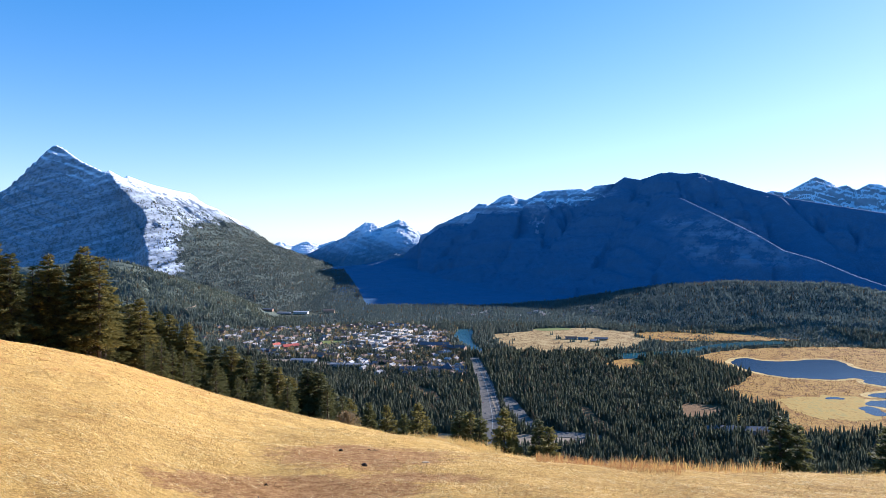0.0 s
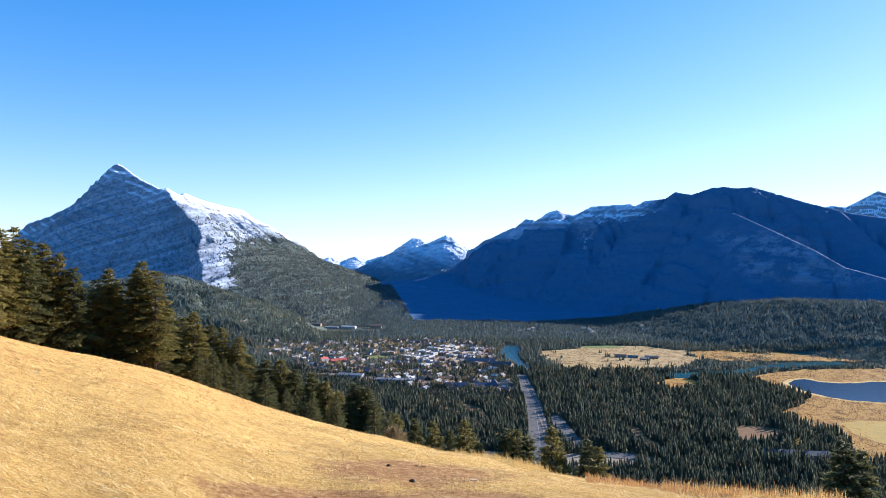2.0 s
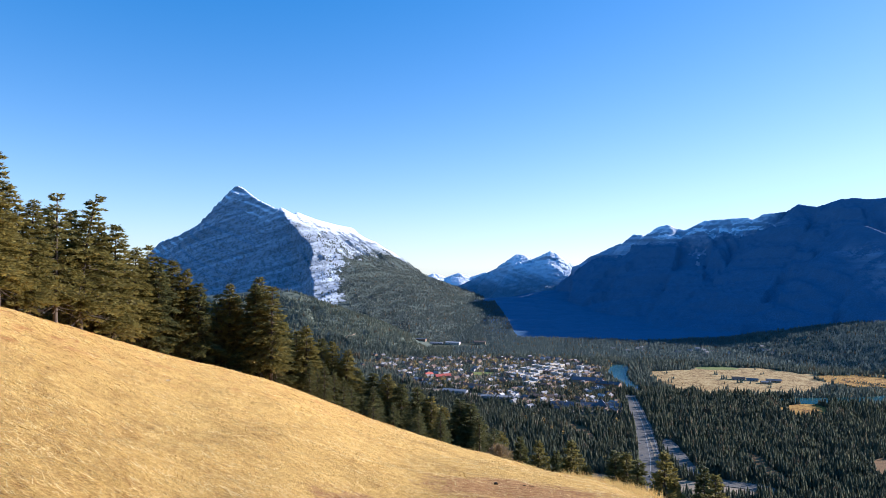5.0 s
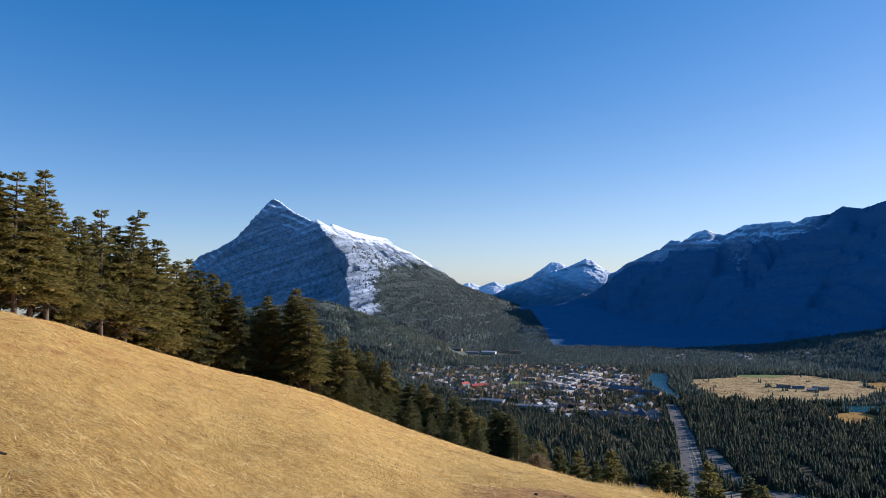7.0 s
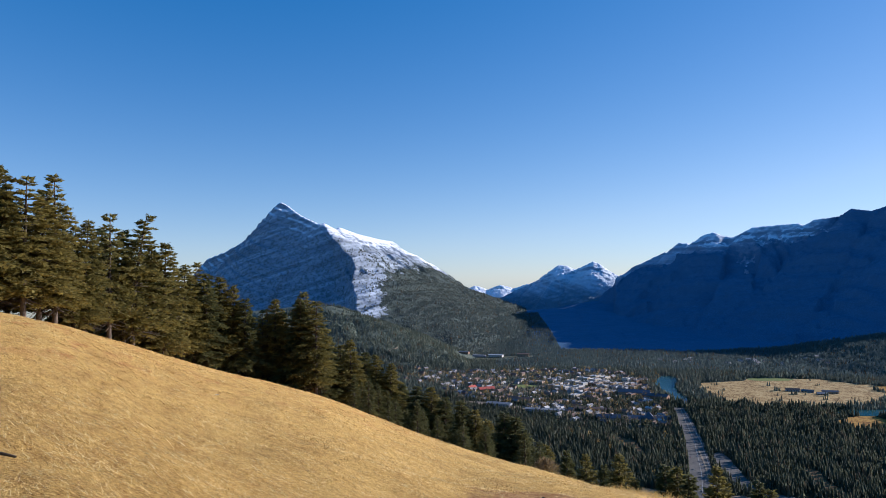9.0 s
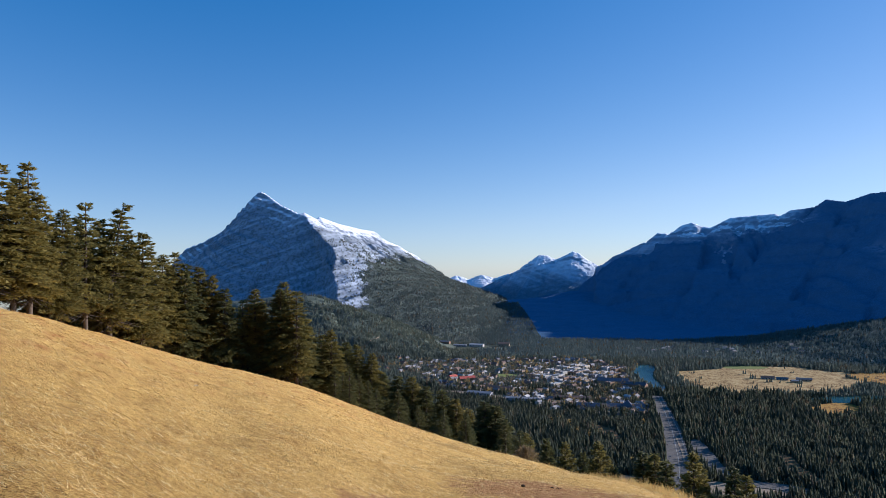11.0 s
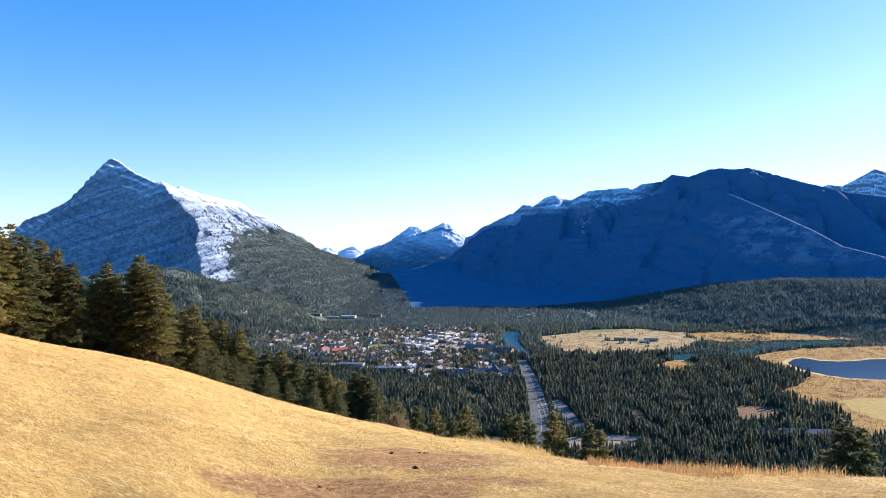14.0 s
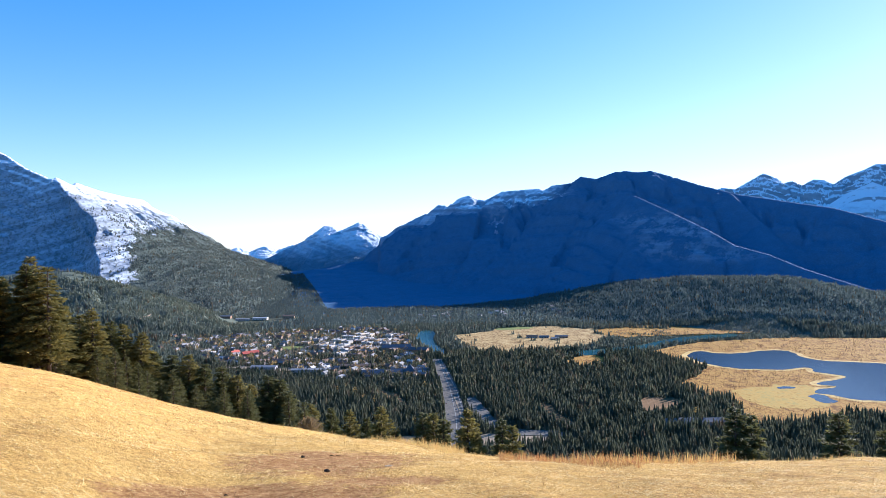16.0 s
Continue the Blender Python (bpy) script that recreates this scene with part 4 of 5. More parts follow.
def conifer(name, label, seed, tall=11.0, spread=2.8, bare=0.12, open_top=0.0, needles=None, density=1.0, lean=0.18):
    """A conifer with a tapered trunk, limbs and flat layered boughs of needle shoots, its base at the origin."""
    rng = np.random.RandomState(seed)
    root = tagged(new(name), label, "tree", "trees along the meadow")
    bend = rng.normal(0, lean, 2)
    hs = np.linspace(-0.5, tall * 0.985, 9)
    spine = lambda h: np.array((bend[0] * (h / tall) ** 2, bend[1] * (h / tall) ** 2, h))
    v, f = taper([spine(h) for h in hs], [0.02 + (0.16 * tall / 11) * (1 - h / tall) ** 0.9 for h in hs])
    part("trunk", mesh_of("trunk", v, f, BARK), root)
    limb_v, limb_f, shoots, tints = [], [], [], []
    h = tall * bare * 0.55
    uneven = rng.uniform(0.78, 1.15, 8)      # the crown bulges more to some sides
    while h < tall * 0.99:
        u = (h / tall - bare) / (1 - bare)
        dead = u < 0.0
        reach = spread * (0.05 + 0.95 * (1 - max(u, 0)) ** 0.72) * min(1, 0.72 + 2.0 * max(u, 0))
        if open_top and u > 0.6:
            reach = max(reach, spread * open_top * (1.05 - 0.6 * u))
        count = rng.randint(4, 7)
        start = rng.uniform(0, 6.28)
        for b in range(count):
            if rng.uniform() < (0.28 if open_top and u > 0.5 else 0.1):
                continue
            a = start + 6.2832 * b / count + rng.normal(0, 0.25)
            size = reach * rng.uniform(0.62, 1.12) * uneven[int(a * 8 / 6.2832) % 8]
            out, side = np.array((math.cos(a), math.sin(a), 0)), np.array((-math.sin(a), math.cos(a), 0))
            rise = 0.62 * max(u, 0) - 0.16 + rng.normal(0, 0.1)
            base = spine(h + rng.uniform(-0.15, 0.15))
            at = lambda q: base + out * size * q + np.array((0, 0, size * (rise * q - 0.24 * q * q)))
            if size > 0.4:
                k = len(limb_v)
                wide = 0.016 + 0.011 * size
                limb_v += [base + side * wide, base - side * wide, at(0.92), base + np.array((0, 0, 2 * wide))]
                limb_f += [(k, k + 1, k + 2), (k + 1, k + 3, k + 2), (k + 3, k, k + 2)]
            if dead:
                continue
            if needles is None:      # bare twigs along the limb
                for q in np.arange(0.25, 1.0, 0.12):
                    k, p = len(limb_v), at(q)
                    d = a + rng.choice((-1, 1)) * rng.uniform(0.4, 1.0)
                    way = np.array((math.cos(d), math.sin(d), rng.normal(0.2, 0.3))) * rng.uniform(0.25, 0.6)
                    limb_v += [p + np.array((0, 0, 0.012)), p - np.array((0, 0, 0.012)), p + way]
                    limb_f.append((k, k + 1, k + 2))
                continue
            n = max(8, int(size * 34 * density))
            q = 0.12 + 0.88 * rng.uniform(0, 1, n) ** 0.65
            off = rng.uniform(-1, 1, n) * size * (0.10 + 0.34 * q * (1.15 - q))
            stem = base + out * (size * q)[:, None]
            stem[:, 2] += size * (rise * q - 0.24 * q * q)
            p = stem + side * off[:, None]
            p[:, 2] += rng.normal(0, 0.05, n) - 0.12 * np.abs(off)
            d = a + np.sign(off) * rng.uniform(0.1, 1.1, n)
            way = np.stack((np.cos(d), np.sin(d), rng.normal(0.12, 0.3, n)), -1)
            long = (0.17 + 0.16 * rng.uniform(0, 1, n)) * (1.0 + 0.25 * (1 - q)) / density ** 0.4
            flat = np.stack((-np.sin(d), np.cos(d), rng.normal(0, 0.7, n)), -1) * (long * rng.uniform(0.22, 0.42, n))[:, None]
            tip = p + way * long[:, None]
            shoots.append(np.stack((p - flat * 0.5 - way * (long * 0.25)[:, None], p + flat, tip), 1))
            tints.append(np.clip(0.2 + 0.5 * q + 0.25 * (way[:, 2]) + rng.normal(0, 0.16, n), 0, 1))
        h += rng.uniform(0.2, 0.36) * (tall / 11) * (1.3 if open_top and u > 0.55 else 1) / density ** 0.35
    if limb_v:
        part("branchwork", mesh_of("branchwork", limb_v, limb_f, BARK, False), root)["kind"] = "stuff"
    if needles is None:
        return root
    shoots, tints = np.concatenate(shoots), np.concatenate(tints)
    n = len(tints)
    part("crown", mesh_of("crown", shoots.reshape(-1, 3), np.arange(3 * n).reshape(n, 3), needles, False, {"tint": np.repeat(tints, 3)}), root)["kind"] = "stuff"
    return root


OLIVE = "olive green fir with bare lower trunk at the meadow edge"
GREEN = "dense dark green spruce standing below the meadow"
OPEN = "tall pine with a thin open crown at the meadow edge"
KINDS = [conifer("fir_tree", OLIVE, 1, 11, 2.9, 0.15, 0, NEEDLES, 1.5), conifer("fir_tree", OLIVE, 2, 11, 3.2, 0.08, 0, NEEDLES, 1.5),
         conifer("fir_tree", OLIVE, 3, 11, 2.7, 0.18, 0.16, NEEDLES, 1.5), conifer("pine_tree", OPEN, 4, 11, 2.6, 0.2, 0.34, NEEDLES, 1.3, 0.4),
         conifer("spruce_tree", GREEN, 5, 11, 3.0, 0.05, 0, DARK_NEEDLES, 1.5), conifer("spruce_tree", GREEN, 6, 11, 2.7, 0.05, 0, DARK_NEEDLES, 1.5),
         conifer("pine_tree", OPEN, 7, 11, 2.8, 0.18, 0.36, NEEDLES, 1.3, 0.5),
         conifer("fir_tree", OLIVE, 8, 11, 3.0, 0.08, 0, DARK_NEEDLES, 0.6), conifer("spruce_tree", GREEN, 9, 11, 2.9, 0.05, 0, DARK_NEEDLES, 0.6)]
FREE = set(range(len(KINDS)))


def stand(kind, az, el, want, least=1.0, turn=0.0, wide=1.0):
    """Stands a tree at bearing az, its tip seen el degrees up, as far beyond the brow as makes it about `want` metres tall."""
    brow = float(np.interp(az, FINE, BROW_FAR))
    rs = brow * least + 0.5 + 0.5 * np.arange(300)
    bases = land(rs * math.sin(radians(az)), rs * math.cos(radians(az))) - 0.1
    talls = EYE + rs * math.tan(radians(el)) - bases
    k = int(np.argmax(talls >= want)) if (talls >= want).any() else len(rs) - 1
    r, base, tall = float(rs[k]), float(bases[k]), float(talls[k])
    x, y = polar(az, r)
    m = pose(x, y, base, 0, 0, turn) @ Matrix.Diagonal((wide * tall / 11, wide * tall / 11, tall / 11, 1))
    if kind in FREE:
        FREE.discard(kind)
        KINDS[kind].matrix_basis = m
    else:
        ob = copy_thing(KINDS[kind], pose(0, 0, 0))
        ob.matrix_basis = m
    return r, tall


KINDS.append(conifer("dead_tree", "grey dead conifer with bare twiggy branches", 21, 11, 2.0, 0.2, 0.3, None))
FREE.add(len(KINDS) - 1)
for az, el, want in ((-34.0, -0.9, 8.0), (-33.2, -2.0, 7.0), (-31.2, -2.3, 7.5)):
    stand(len(KINDS) - 1, az, el, want, 1.02, 70 * az, 0.9)
# bearing, tip's height in degrees, kind, wanted height
ROW = [(-53, 10.5, 1, 9), (-51.2, 10.2, 2, 9), (-50.2, 8.9, 0, 9), (-48.6, 8.1, 3, 9), (-47.6, 7.0, 0, 8), (-46.6, 8.2, 2, 9), (-45.4, 4.4, 1, 7), (-44.7, 5.0, 0, 7),
       (-43.0, 5.6, 3, 8), (-42.0, 4.2, 1, 8), (-41.4, 5.4, 6, 9), (-40.2, 3.0, 0, 8), (-39.1, 3.2, 1, 8), (-37.8, 1.6, 0, 7), (-36.9, 1.7, 2, 8), (-36.0, 0.9, 5, 8),
       (-35.0, 0.5, 1, 8), (-34.0, -0.1, 0, 8), (-33.0, -1.2, 4, 8), (-31.6, -2.2, 2, 8), (-30.6, -1.4, 1, 9), (-29.9, -2.3, 0, 9), (-28.6, -1.3, 4, 10), (-28.2, -0.85, 1, 11), (-27.3, -1.6, 2, 10),
       (-26.3, -4.4, 5, 8), (-25.2, -5.3, 1, 8), (-24.4, -4.8, 0, 9), (-23.2, -5.9, 4, 9), (-22.3, -6.2, 1, 9), (-21.2, -6.9, 0, 9), (-20.1, -8.5, 4, 8), (-18.9, -8.8, 5, 8),
       (-17.6, -9.0, 1, 9), (-16.5, -9.7, 4, 9), (-15.0, -10.0, 5, 9), (-13.9, -10.9, 1, 9), (-12.9, -11.7, 0, 8), (-11.4, -11.0, 4, 10), (-10.7, -11.3, 5, 10), (-9.9, -12.4, 4, 9),
       (-8.0, -13.6, 0, 9), (-6.3, -13.9, 5, 9), (-4.8, -14.3, 1, 9), (-3.4, -14.9, 4, 9), (-2.1, -14.2, 1, 10), (-1.1, -15.9, 0, 8), (1.5, -14.7, 4, 11), (2.4, -14.9, 1, 11), (3.1, -15.2, 5, 10),
       (5.3, -14.6, 1, 11), (6.2, -16.5, 0, 9), (8.3, -15.3, 4, 11), (9.0, -15.9, 1, 10), (27.0, -13.6, 4, 11), (28.0, -13.9, 5, 11), (34.0, -13.3, 4, 11), (37.0, -14.1, 5, 10)]
SKYLINE = [(w[0], w[1]) for w in ROW]
rng = np.random.RandomState(5)
for az, el, kind, want in ROW:
    stand(kind, az, el, want, 1.0 + 0.04 * rng.uniform(), rng.uniform(0, 360), rng.uniform(1.05, 1.35) * float(np.interp(az, (-30, -24, -9, -6), (1, 1.2, 1.2, 0.9))))
# the darker ranks behind the front row
for k in range(46):
    az = rng.uniform(-54, -9)
    el = float(np.interp(az, [w[0] for w in SKYLINE], [w[1] for w in SKYLINE])) - rng.uniform(0.8, 2.6)
    stand(int(rng.choice((7, 8))), az, el, 8.5, rng.uniform(1.08, 1.3), rng.uniform(0, 360), rng.uniform(1.05, 1.35))
# young trees that close the gaps under the crowns
for k in range(26):
    az = rng.uniform(-30, -8)
    brow = float(np.interp(az, FINE, BROW_DIP))
    stand(int(rng.choice((7, 8))), az, math.degrees(math.atan(brow)) + rng.uniform(1.2, 3.0), 4.0, 1.03, rng.uniform(0, 360), 1.3)

# ---- grass, soil and litter on the meadow ----
STRAW = tinted_leaves("straw grass", (0.0, (0.34, 0.15, 0.035)), (0.4, (0.63, 0.39, 0.10)), (0.78, (0.88, 0.62, 0.205)), (1.0, (0.94, 0.77, 0.37)))
TALL_GRASS = tinted_leaves("tall autumn grass", (0.0, (0.30, 0.10, 0.04)), (0.35, (0.46, 0.22, 0.08)), (0.7, (0.68, 0.46, 0.16)), (1.0, (0.72, 0.58, 0.20)))


def blades(name, label, az, r, long, wide, lie, tint, material, seed, upright=True):
    """Grass blades as thin bent slivers: lie is how far from upright they lean, in degrees."""
    rng = np.random.RandomState(seed)
    n = len(az)
    x, y = r * np.sin(np.radians(az)), r * np.cos(np.radians(az))
    z = land(x, y) - 0.004
    a, b = rng.uniform(0, 6.2832, n), np.radians(lie)
    way = np.stack((np.cos(a) * np.sin(b), np.sin(a) * np.sin(b), np.cos(b)), -1)
    e = 0.3
    slope = np.stack(((land(x + e, y) - land(x - e, y)) / (2 * e), (land(x, y + e) - land(x, y - e)) / (2 * e)), -1)
    way[:, 2] += (way[:, :2] * slope).sum(1)
    c = a + 1.5708 + rng.normal(0, 0.5, n)
    side = np.stack((np.cos(c), np.sin(c), np.zeros(n)), -1) * wide[:, None]
    base = np.stack((x, y, z), -1)
    tip = base + way * long[:, None]
    if upright:
        mid = base + way * long[:, None] * 0.55 + np.array((0, 0, 1)) * (long * 0.1)[:, None]
        verts = np.stack((base + side, base - side, mid - side * 0.8, mid + side * 0.8, tip), 1).reshape(-1, 3)
        k = (np.arange(n) * 5)[:, None]
        faces = np.concatenate((k + np.array([[0, 1, 2]]), k + np.array([[0, 2, 3]]), k + np.array([[3, 2, 4]])))
    else:
        verts = np.stack((base + side, base - side, tip), 1).reshape(-1, 3)
        faces = np.arange(3 * n).reshape(n, 3)
    m = mesh_of(name, verts, faces, material, False, {"tint": np.repeat(tint, 5 if upright else 3)})
    tagged(new(name, m), label, "grass", kind="stuff")


def meadow_grass():
    rng = np.random.RandomState(31)
    n = 560000
    az, r = rng.uniform(-54, 42, n), np.exp(rng.uniform(math.log(4.2), math.log(74), n))
    brow = np.interp(az, FINE, BROW_FAR)
    x, y = r * np.sin(np.radians(az)), r * np.cos(np.radians(az))
    patch = 0.7 * lumps(x, y, 1.6, 41) + 0.7 * lumps(x, y, 0.55, 42) + 0.6 * lumps(x, y, 0.22, 45)
    keep = (r < brow * 1.04) & (rng.uniform(0, 1.0, n) < 1.2 - 1.05 * bareness(x, y)) & (patch > rng.uniform(-1.7, 0.9, n))
    az, r, patch = az[keep], r[keep], patch[keep]
    n = len(az)
    long = rng.uniform(0.04, 0.13, n) * (1 + r / 45)
    wide = rng.uniform(0.0016, 0.0036, n) * (0.6 + r / 9)
    lie = np.clip(rng.normal(81, 8, n), 30, 88)
    tint = np.clip(0.58 + 0.2 * patch + rng.normal(0, 0.36, n), 0, 1)
    x, y = r * np.sin(np.radians(az)), r * np.cos(np.radians(az))
    rows = lumps(land(x, y) * 3.2, (x + y) * 0.1, 3.0, 43) + 0.5 * lumps(x, y, 5, 44)      # rusty rows along the contours of the higher slope
    tint = np.clip(tint - 0.5 * np.clip((-6 - x) / 9, 0, 1) * np.clip(rows, 0, 1), 0, 1)
    blades("meadow_grass", "dry trampled straw-coloured grass", az, r, long, wide, lie, tint, STRAW, 32, False)
    # short tufts standing out of the mat
    g = np.random.RandomState(61)
    c = 1500
    caz, cr = g.uniform(-53, 41, c), np.exp(g.uniform(math.log(4.5), math.log(30), c))
    az, r = np.repeat(caz, 16), np.repeat(cr, 16)
    az, r = az + g.normal(0, 0.05, len(az)) / r * 57, r + g.normal(0, 0.05, len(r))
    k = (r < np.interp(az, FINE, BROW_FAR)) & (bareness(r * np.sin(np.radians(az)), r * np.cos(np.radians(az))) < 0.6)
    az, r = az[k], r[k]
    n = len(az)
    blades("meadow_tufts", "small tufts of dry grass on the meadow", az, r, g.uniform(0.025, 0.07, n), g.uniform(0.0015, 0.003, n) * (0.6 + r / 9), np.abs(g.normal(48, 20, n)),
           np.clip(g.normal(0.6, 0.25, n), 0, 1), STRAW, 62, False)
    # taller grass gone to seed along the brow
    for name, label, a0, a1, near, far, count, height_to, low, high, seed in (
            ("brow_grass", "tall rusty red grass along the brow", 8, 20, 0.8, 1.1, 11000, 0.22, 0.1, 0.8, 33),
            ("brow_grass_gold", "tall golden grass gone to seed", 14, 27, 0.84, 1.1, 9000, 0.30, 0.2, 1.0, 34),
            ("brow_grass_pale", "pale tall grass tufts at the meadow edge", -3, 5, 0.88, 1.08, 5000, 0.30, 0.55, 1.0, 35),
            ("brow_grass_short", "short golden grass on the brow", -14, 36, 0.9, 1.06, 9000, 0.16, 0.5, 1.0, 36)):
        g = np.random.RandomState(seed)
        az = g.uniform(a0, a1, count)
        r = np.interp(az, FINE, BROW_FAR) * g.uniform(near, far, count)
        clump = lumps(az * 3, r * 3, 3.0, seed)
        k = clump > g.uniform(-1.4, 0.5, count)
        az, r, clump = az[k], r[k], clump[k]
        n = len(az)
        blades(name, label, az, r, g.uniform(0.15, 1.0, n) ** 1.4 * height_to * (0.8 + 0.45 * clump), g.uniform(0.0015, 0.004, n), np.abs(g.normal(0, 30, n)),
               np.clip(g.uniform(low, high, n), 0, 1), TALL_GRASS, seed + 40)


meadow_grass()


def lump_mesh(name, seed, sx, sy, sz, material, rough=0.25):
    """An irregular, rounded lump that sits on the ground."""
    g = np.random.RandomState(seed)
    bm = bmesh.new()
    bmesh.ops.create_icosphere(bm, subdivisions=2, radius=1)
    for v in bm.verts:
        k = 1 + rough * float(lumps(v.co.x * 2, v.co.y * 2 + v.co.z * 3, 3.0, seed))
        v.co = Vector((v.co.x * sx * k, v.co.y * sy * k, max(v.co.z, -0.5) * sz * k))
    m = bpy.data.meshes.new(name)
    bm.to_mesh(m)
    bm.free()
    m.materials.append(material)
    return m


def meet(az, el):
    """Where a line from the eye, az degrees right and el degrees up, meets the meadow."""
    r = np.arange(2, 90, 0.02)
    x, y = r * math.sin(radians(az)), r * math.cos(radians(az))
    z = land(x, y)
    k = int(np.argmax(EYE + r * math.tan(radians(el)) <= z))
    return float(x[k]), float(y[k]), float(z[k])


DUNG = plain("dark weathered dung", (0.03, 0.02, 0.014), 0.9, 0, 30, 0.5)
PALE_STONE = plain("pale limestone", (0.52, 0.42, 0.28), 0.9, 0, 8, 0.3)
DEAD_WOOD = plain("dark dead wood", (0.07, 0.05, 0.035), 0.95, 0, 20, 0.5)


def litter(name, label, category, az, el, mesh, turn=0.0, sink=0.02):
    x, y, z = meet(az, el)
    ob = tagged(new(name, mesh), label, category)
    ob.matrix_basis = pose(x, y, z + sink, 0, 0, turn)


def stick_mesh(seed, long, thick):
    g = np.random.RandomState(seed)
    bm_v, bm_f = taper([(0.02 * g.normal(), 0.02 * g.normal(), long * (k / 5 - 0.5)) for k in range(6)], [thick * (1 - 0.12 * k) for k in range(6)], 7)
    bm_v = bm_v[:, [2, 0, 1]]
    return mesh_of("dead_branch", bm_v, bm_f, DEAD_WOOD)


litter("dung_lump", "small dark lump of dried dung on bare soil", "dung", -8.75, -17.75, lump_mesh("dung_lump", 3, 0.04, 0.034, 0.03, DUNG))
litter("dung_lump", "small dark lump of dried dung on bare soil", "dung", -6.75, -19.0, lump_mesh("dung_lump", 5, 0.05, 0.036, 0.034, DUNG))
litter("stone", "small pale flat stone in the dry grass", "stone", -1.5, -18.9, lump_mesh("stone", 7, 0.075, 0.035, 0.012, PALE_STONE))
litter("stone", "small pale flat stone in the dry grass", "stone", -35.36, -8.86, lump_mesh("stone", 9, 0.08, 0.05, 0.02, PALE_STONE))
litter("dead_branch", "short dark dead branch lying in the grass", "branch", -51.6, -11.6, stick_mesh(1, 0.5, 0.026), 20, 0.03)
litter("dead_branch", "short dark dead branch lying in the grass", "branch", -14.6, -20.0, stick_mesh(2, 0.16, 0.012), 12, 0.012)
litter("dead_branch", "thin dark twig lying on bare soil", "branch", -15.2, -21.0, stick_mesh(3, 0.18, 0.01), -18, 0.01)
litter("dead_branch", "thin dark twig lying on bare soil", "branch", -6.0, -17.8, stick_mesh(4, 0.22, 0.011), 8, 0.011)

# ---- town, farm and other buildings ----
def solid(name, verts, faces, material, parent, label=""):
    m = bpy.data.meshes.new(name)
    m.from_pydata(verts, [], faces)
    m.materials.append(material)
    m.update()
    return part(name, m, parent, label)


def box_verts(x0, x1, y0, y1, z0, z1):
    return [(x0, y0, z0), (x1, y0, z0), (x1, y1, z0), (x0, y1, z0), (x0, y0, z1), (x1, y0, z1), (x1, y1, z1), (x0, y1, z1)]


BOX = [(3, 2, 1, 0), (4, 5, 6, 7), (0, 1, 5, 4), (1, 2, 6, 5), (2, 3, 7, 6), (3, 0, 4, 7)]


def gable_roof(name, x, y, low, high, over, material, parent, at=0.0, thick=0.35):
    """A pitched roof along x with overhanging eaves, over half sizes x and y."""
    v, f = [], []
    for side in (-1, 1):
        k = len(v)
        for dz in (0, thick):
            v += [(at - x - over, side * (y + over), low - 0.4 + dz), (at + x + over, side * (y + over), low - 0.4 + dz), (at + x + over, 0, high + dz), (at - x - over, 0, high + dz)]
        f += [tuple(k + i for i in face) for face in BOX]
    return solid(name, v, f, material, parent)


def walls(x, y, low, high, material, parent, at=0.0):
    """Walls with pointed gables under a roof along x."""
    v = [(at - x, -y, -1), (at + x, -y, -1), (at + x, y, -1), (at - x, y, -1), (at - x, -y, low), (at + x, -y, low), (at + x, y, low), (at - x, y, low), (at - x, 0, high), (at + x, 0, high)]
    f = [(0, 1, 5, 4), (2, 3, 7, 6), (1, 2, 6, 9, 5), (3, 0, 4, 8, 7)]
    return solid("wall", v, f, material, parent)


GLASS = plain("dark window glass", (0.03, 0.035, 0.045), 0.15, 0, 1, 0.2, 0.6)
WALL_COLORS = {"white": (0.47, 0.45, 0.41), "cream": (0.46, 0.40, 0.31), "tan": (0.33, 0.25, 0.17), "brown": (0.22, 0.14, 0.09), "grey": (0.36, 0.36, 0.37), "blue": (0.2, 0.25, 0.31)}
ROOF_COLORS = {"grey": (0.17, 0.165, 0.165), "dark": (0.09, 0.09, 0.10), "pale": (0.28, 0.27, 0.26), "brown": (0.17, 0.11, 0.08), "red": (0.42, 0.095, 0.065), "slate": (0.095, 0.11, 0.135), "white": (0.45, 0.44, 0.42)}
WALLS = {k: plain(k + " wall", c, 0.85, 0, 0.3, 0.2) for k, c in WALL_COLORS.items()}
ROOFS = {k: plain(k + " roof", c, 0.65, 0, 0.25, 0.25) for k, c in ROOF_COLORS.items()}


def row_of_windows(parent, x, y, z, count, at=0.0, wide=1.1, tall=1.3):
    """Windows along both long sides, each with its own pane."""
    for side in (-1, 1):
        for k in range(count):
            cx = at + (k + 0.5) / count * 2 * x - x
            ya, yb = sorted((side * (y - 0.1), side * (y + 0.06)))
            solid("window", box_verts(cx - wide / 2, cx + wide / 2, ya, yb, z, z + tall), BOX, GLASS, parent)


def house(wall, roof, long=6.5, deep=4.6, low=4.6, high=7.4):
    root = tagged(new("house"), f"{wall} walled house with a pitched {roof} roof among trees", "house", "houses of the town")
    row_of_windows(walls(long, deep, low, high, WALLS[wall], root), long, deep, 1.4, 3)
    cover = gable_roof("roof", long, deep, low, high, 0.7, ROOFS[roof], root)
    solid("chimney", box_verts(1.5, 2.3, 0.6, 1.4, low, high + 1.2), BOX, WALLS["brown"], cover)
    return root


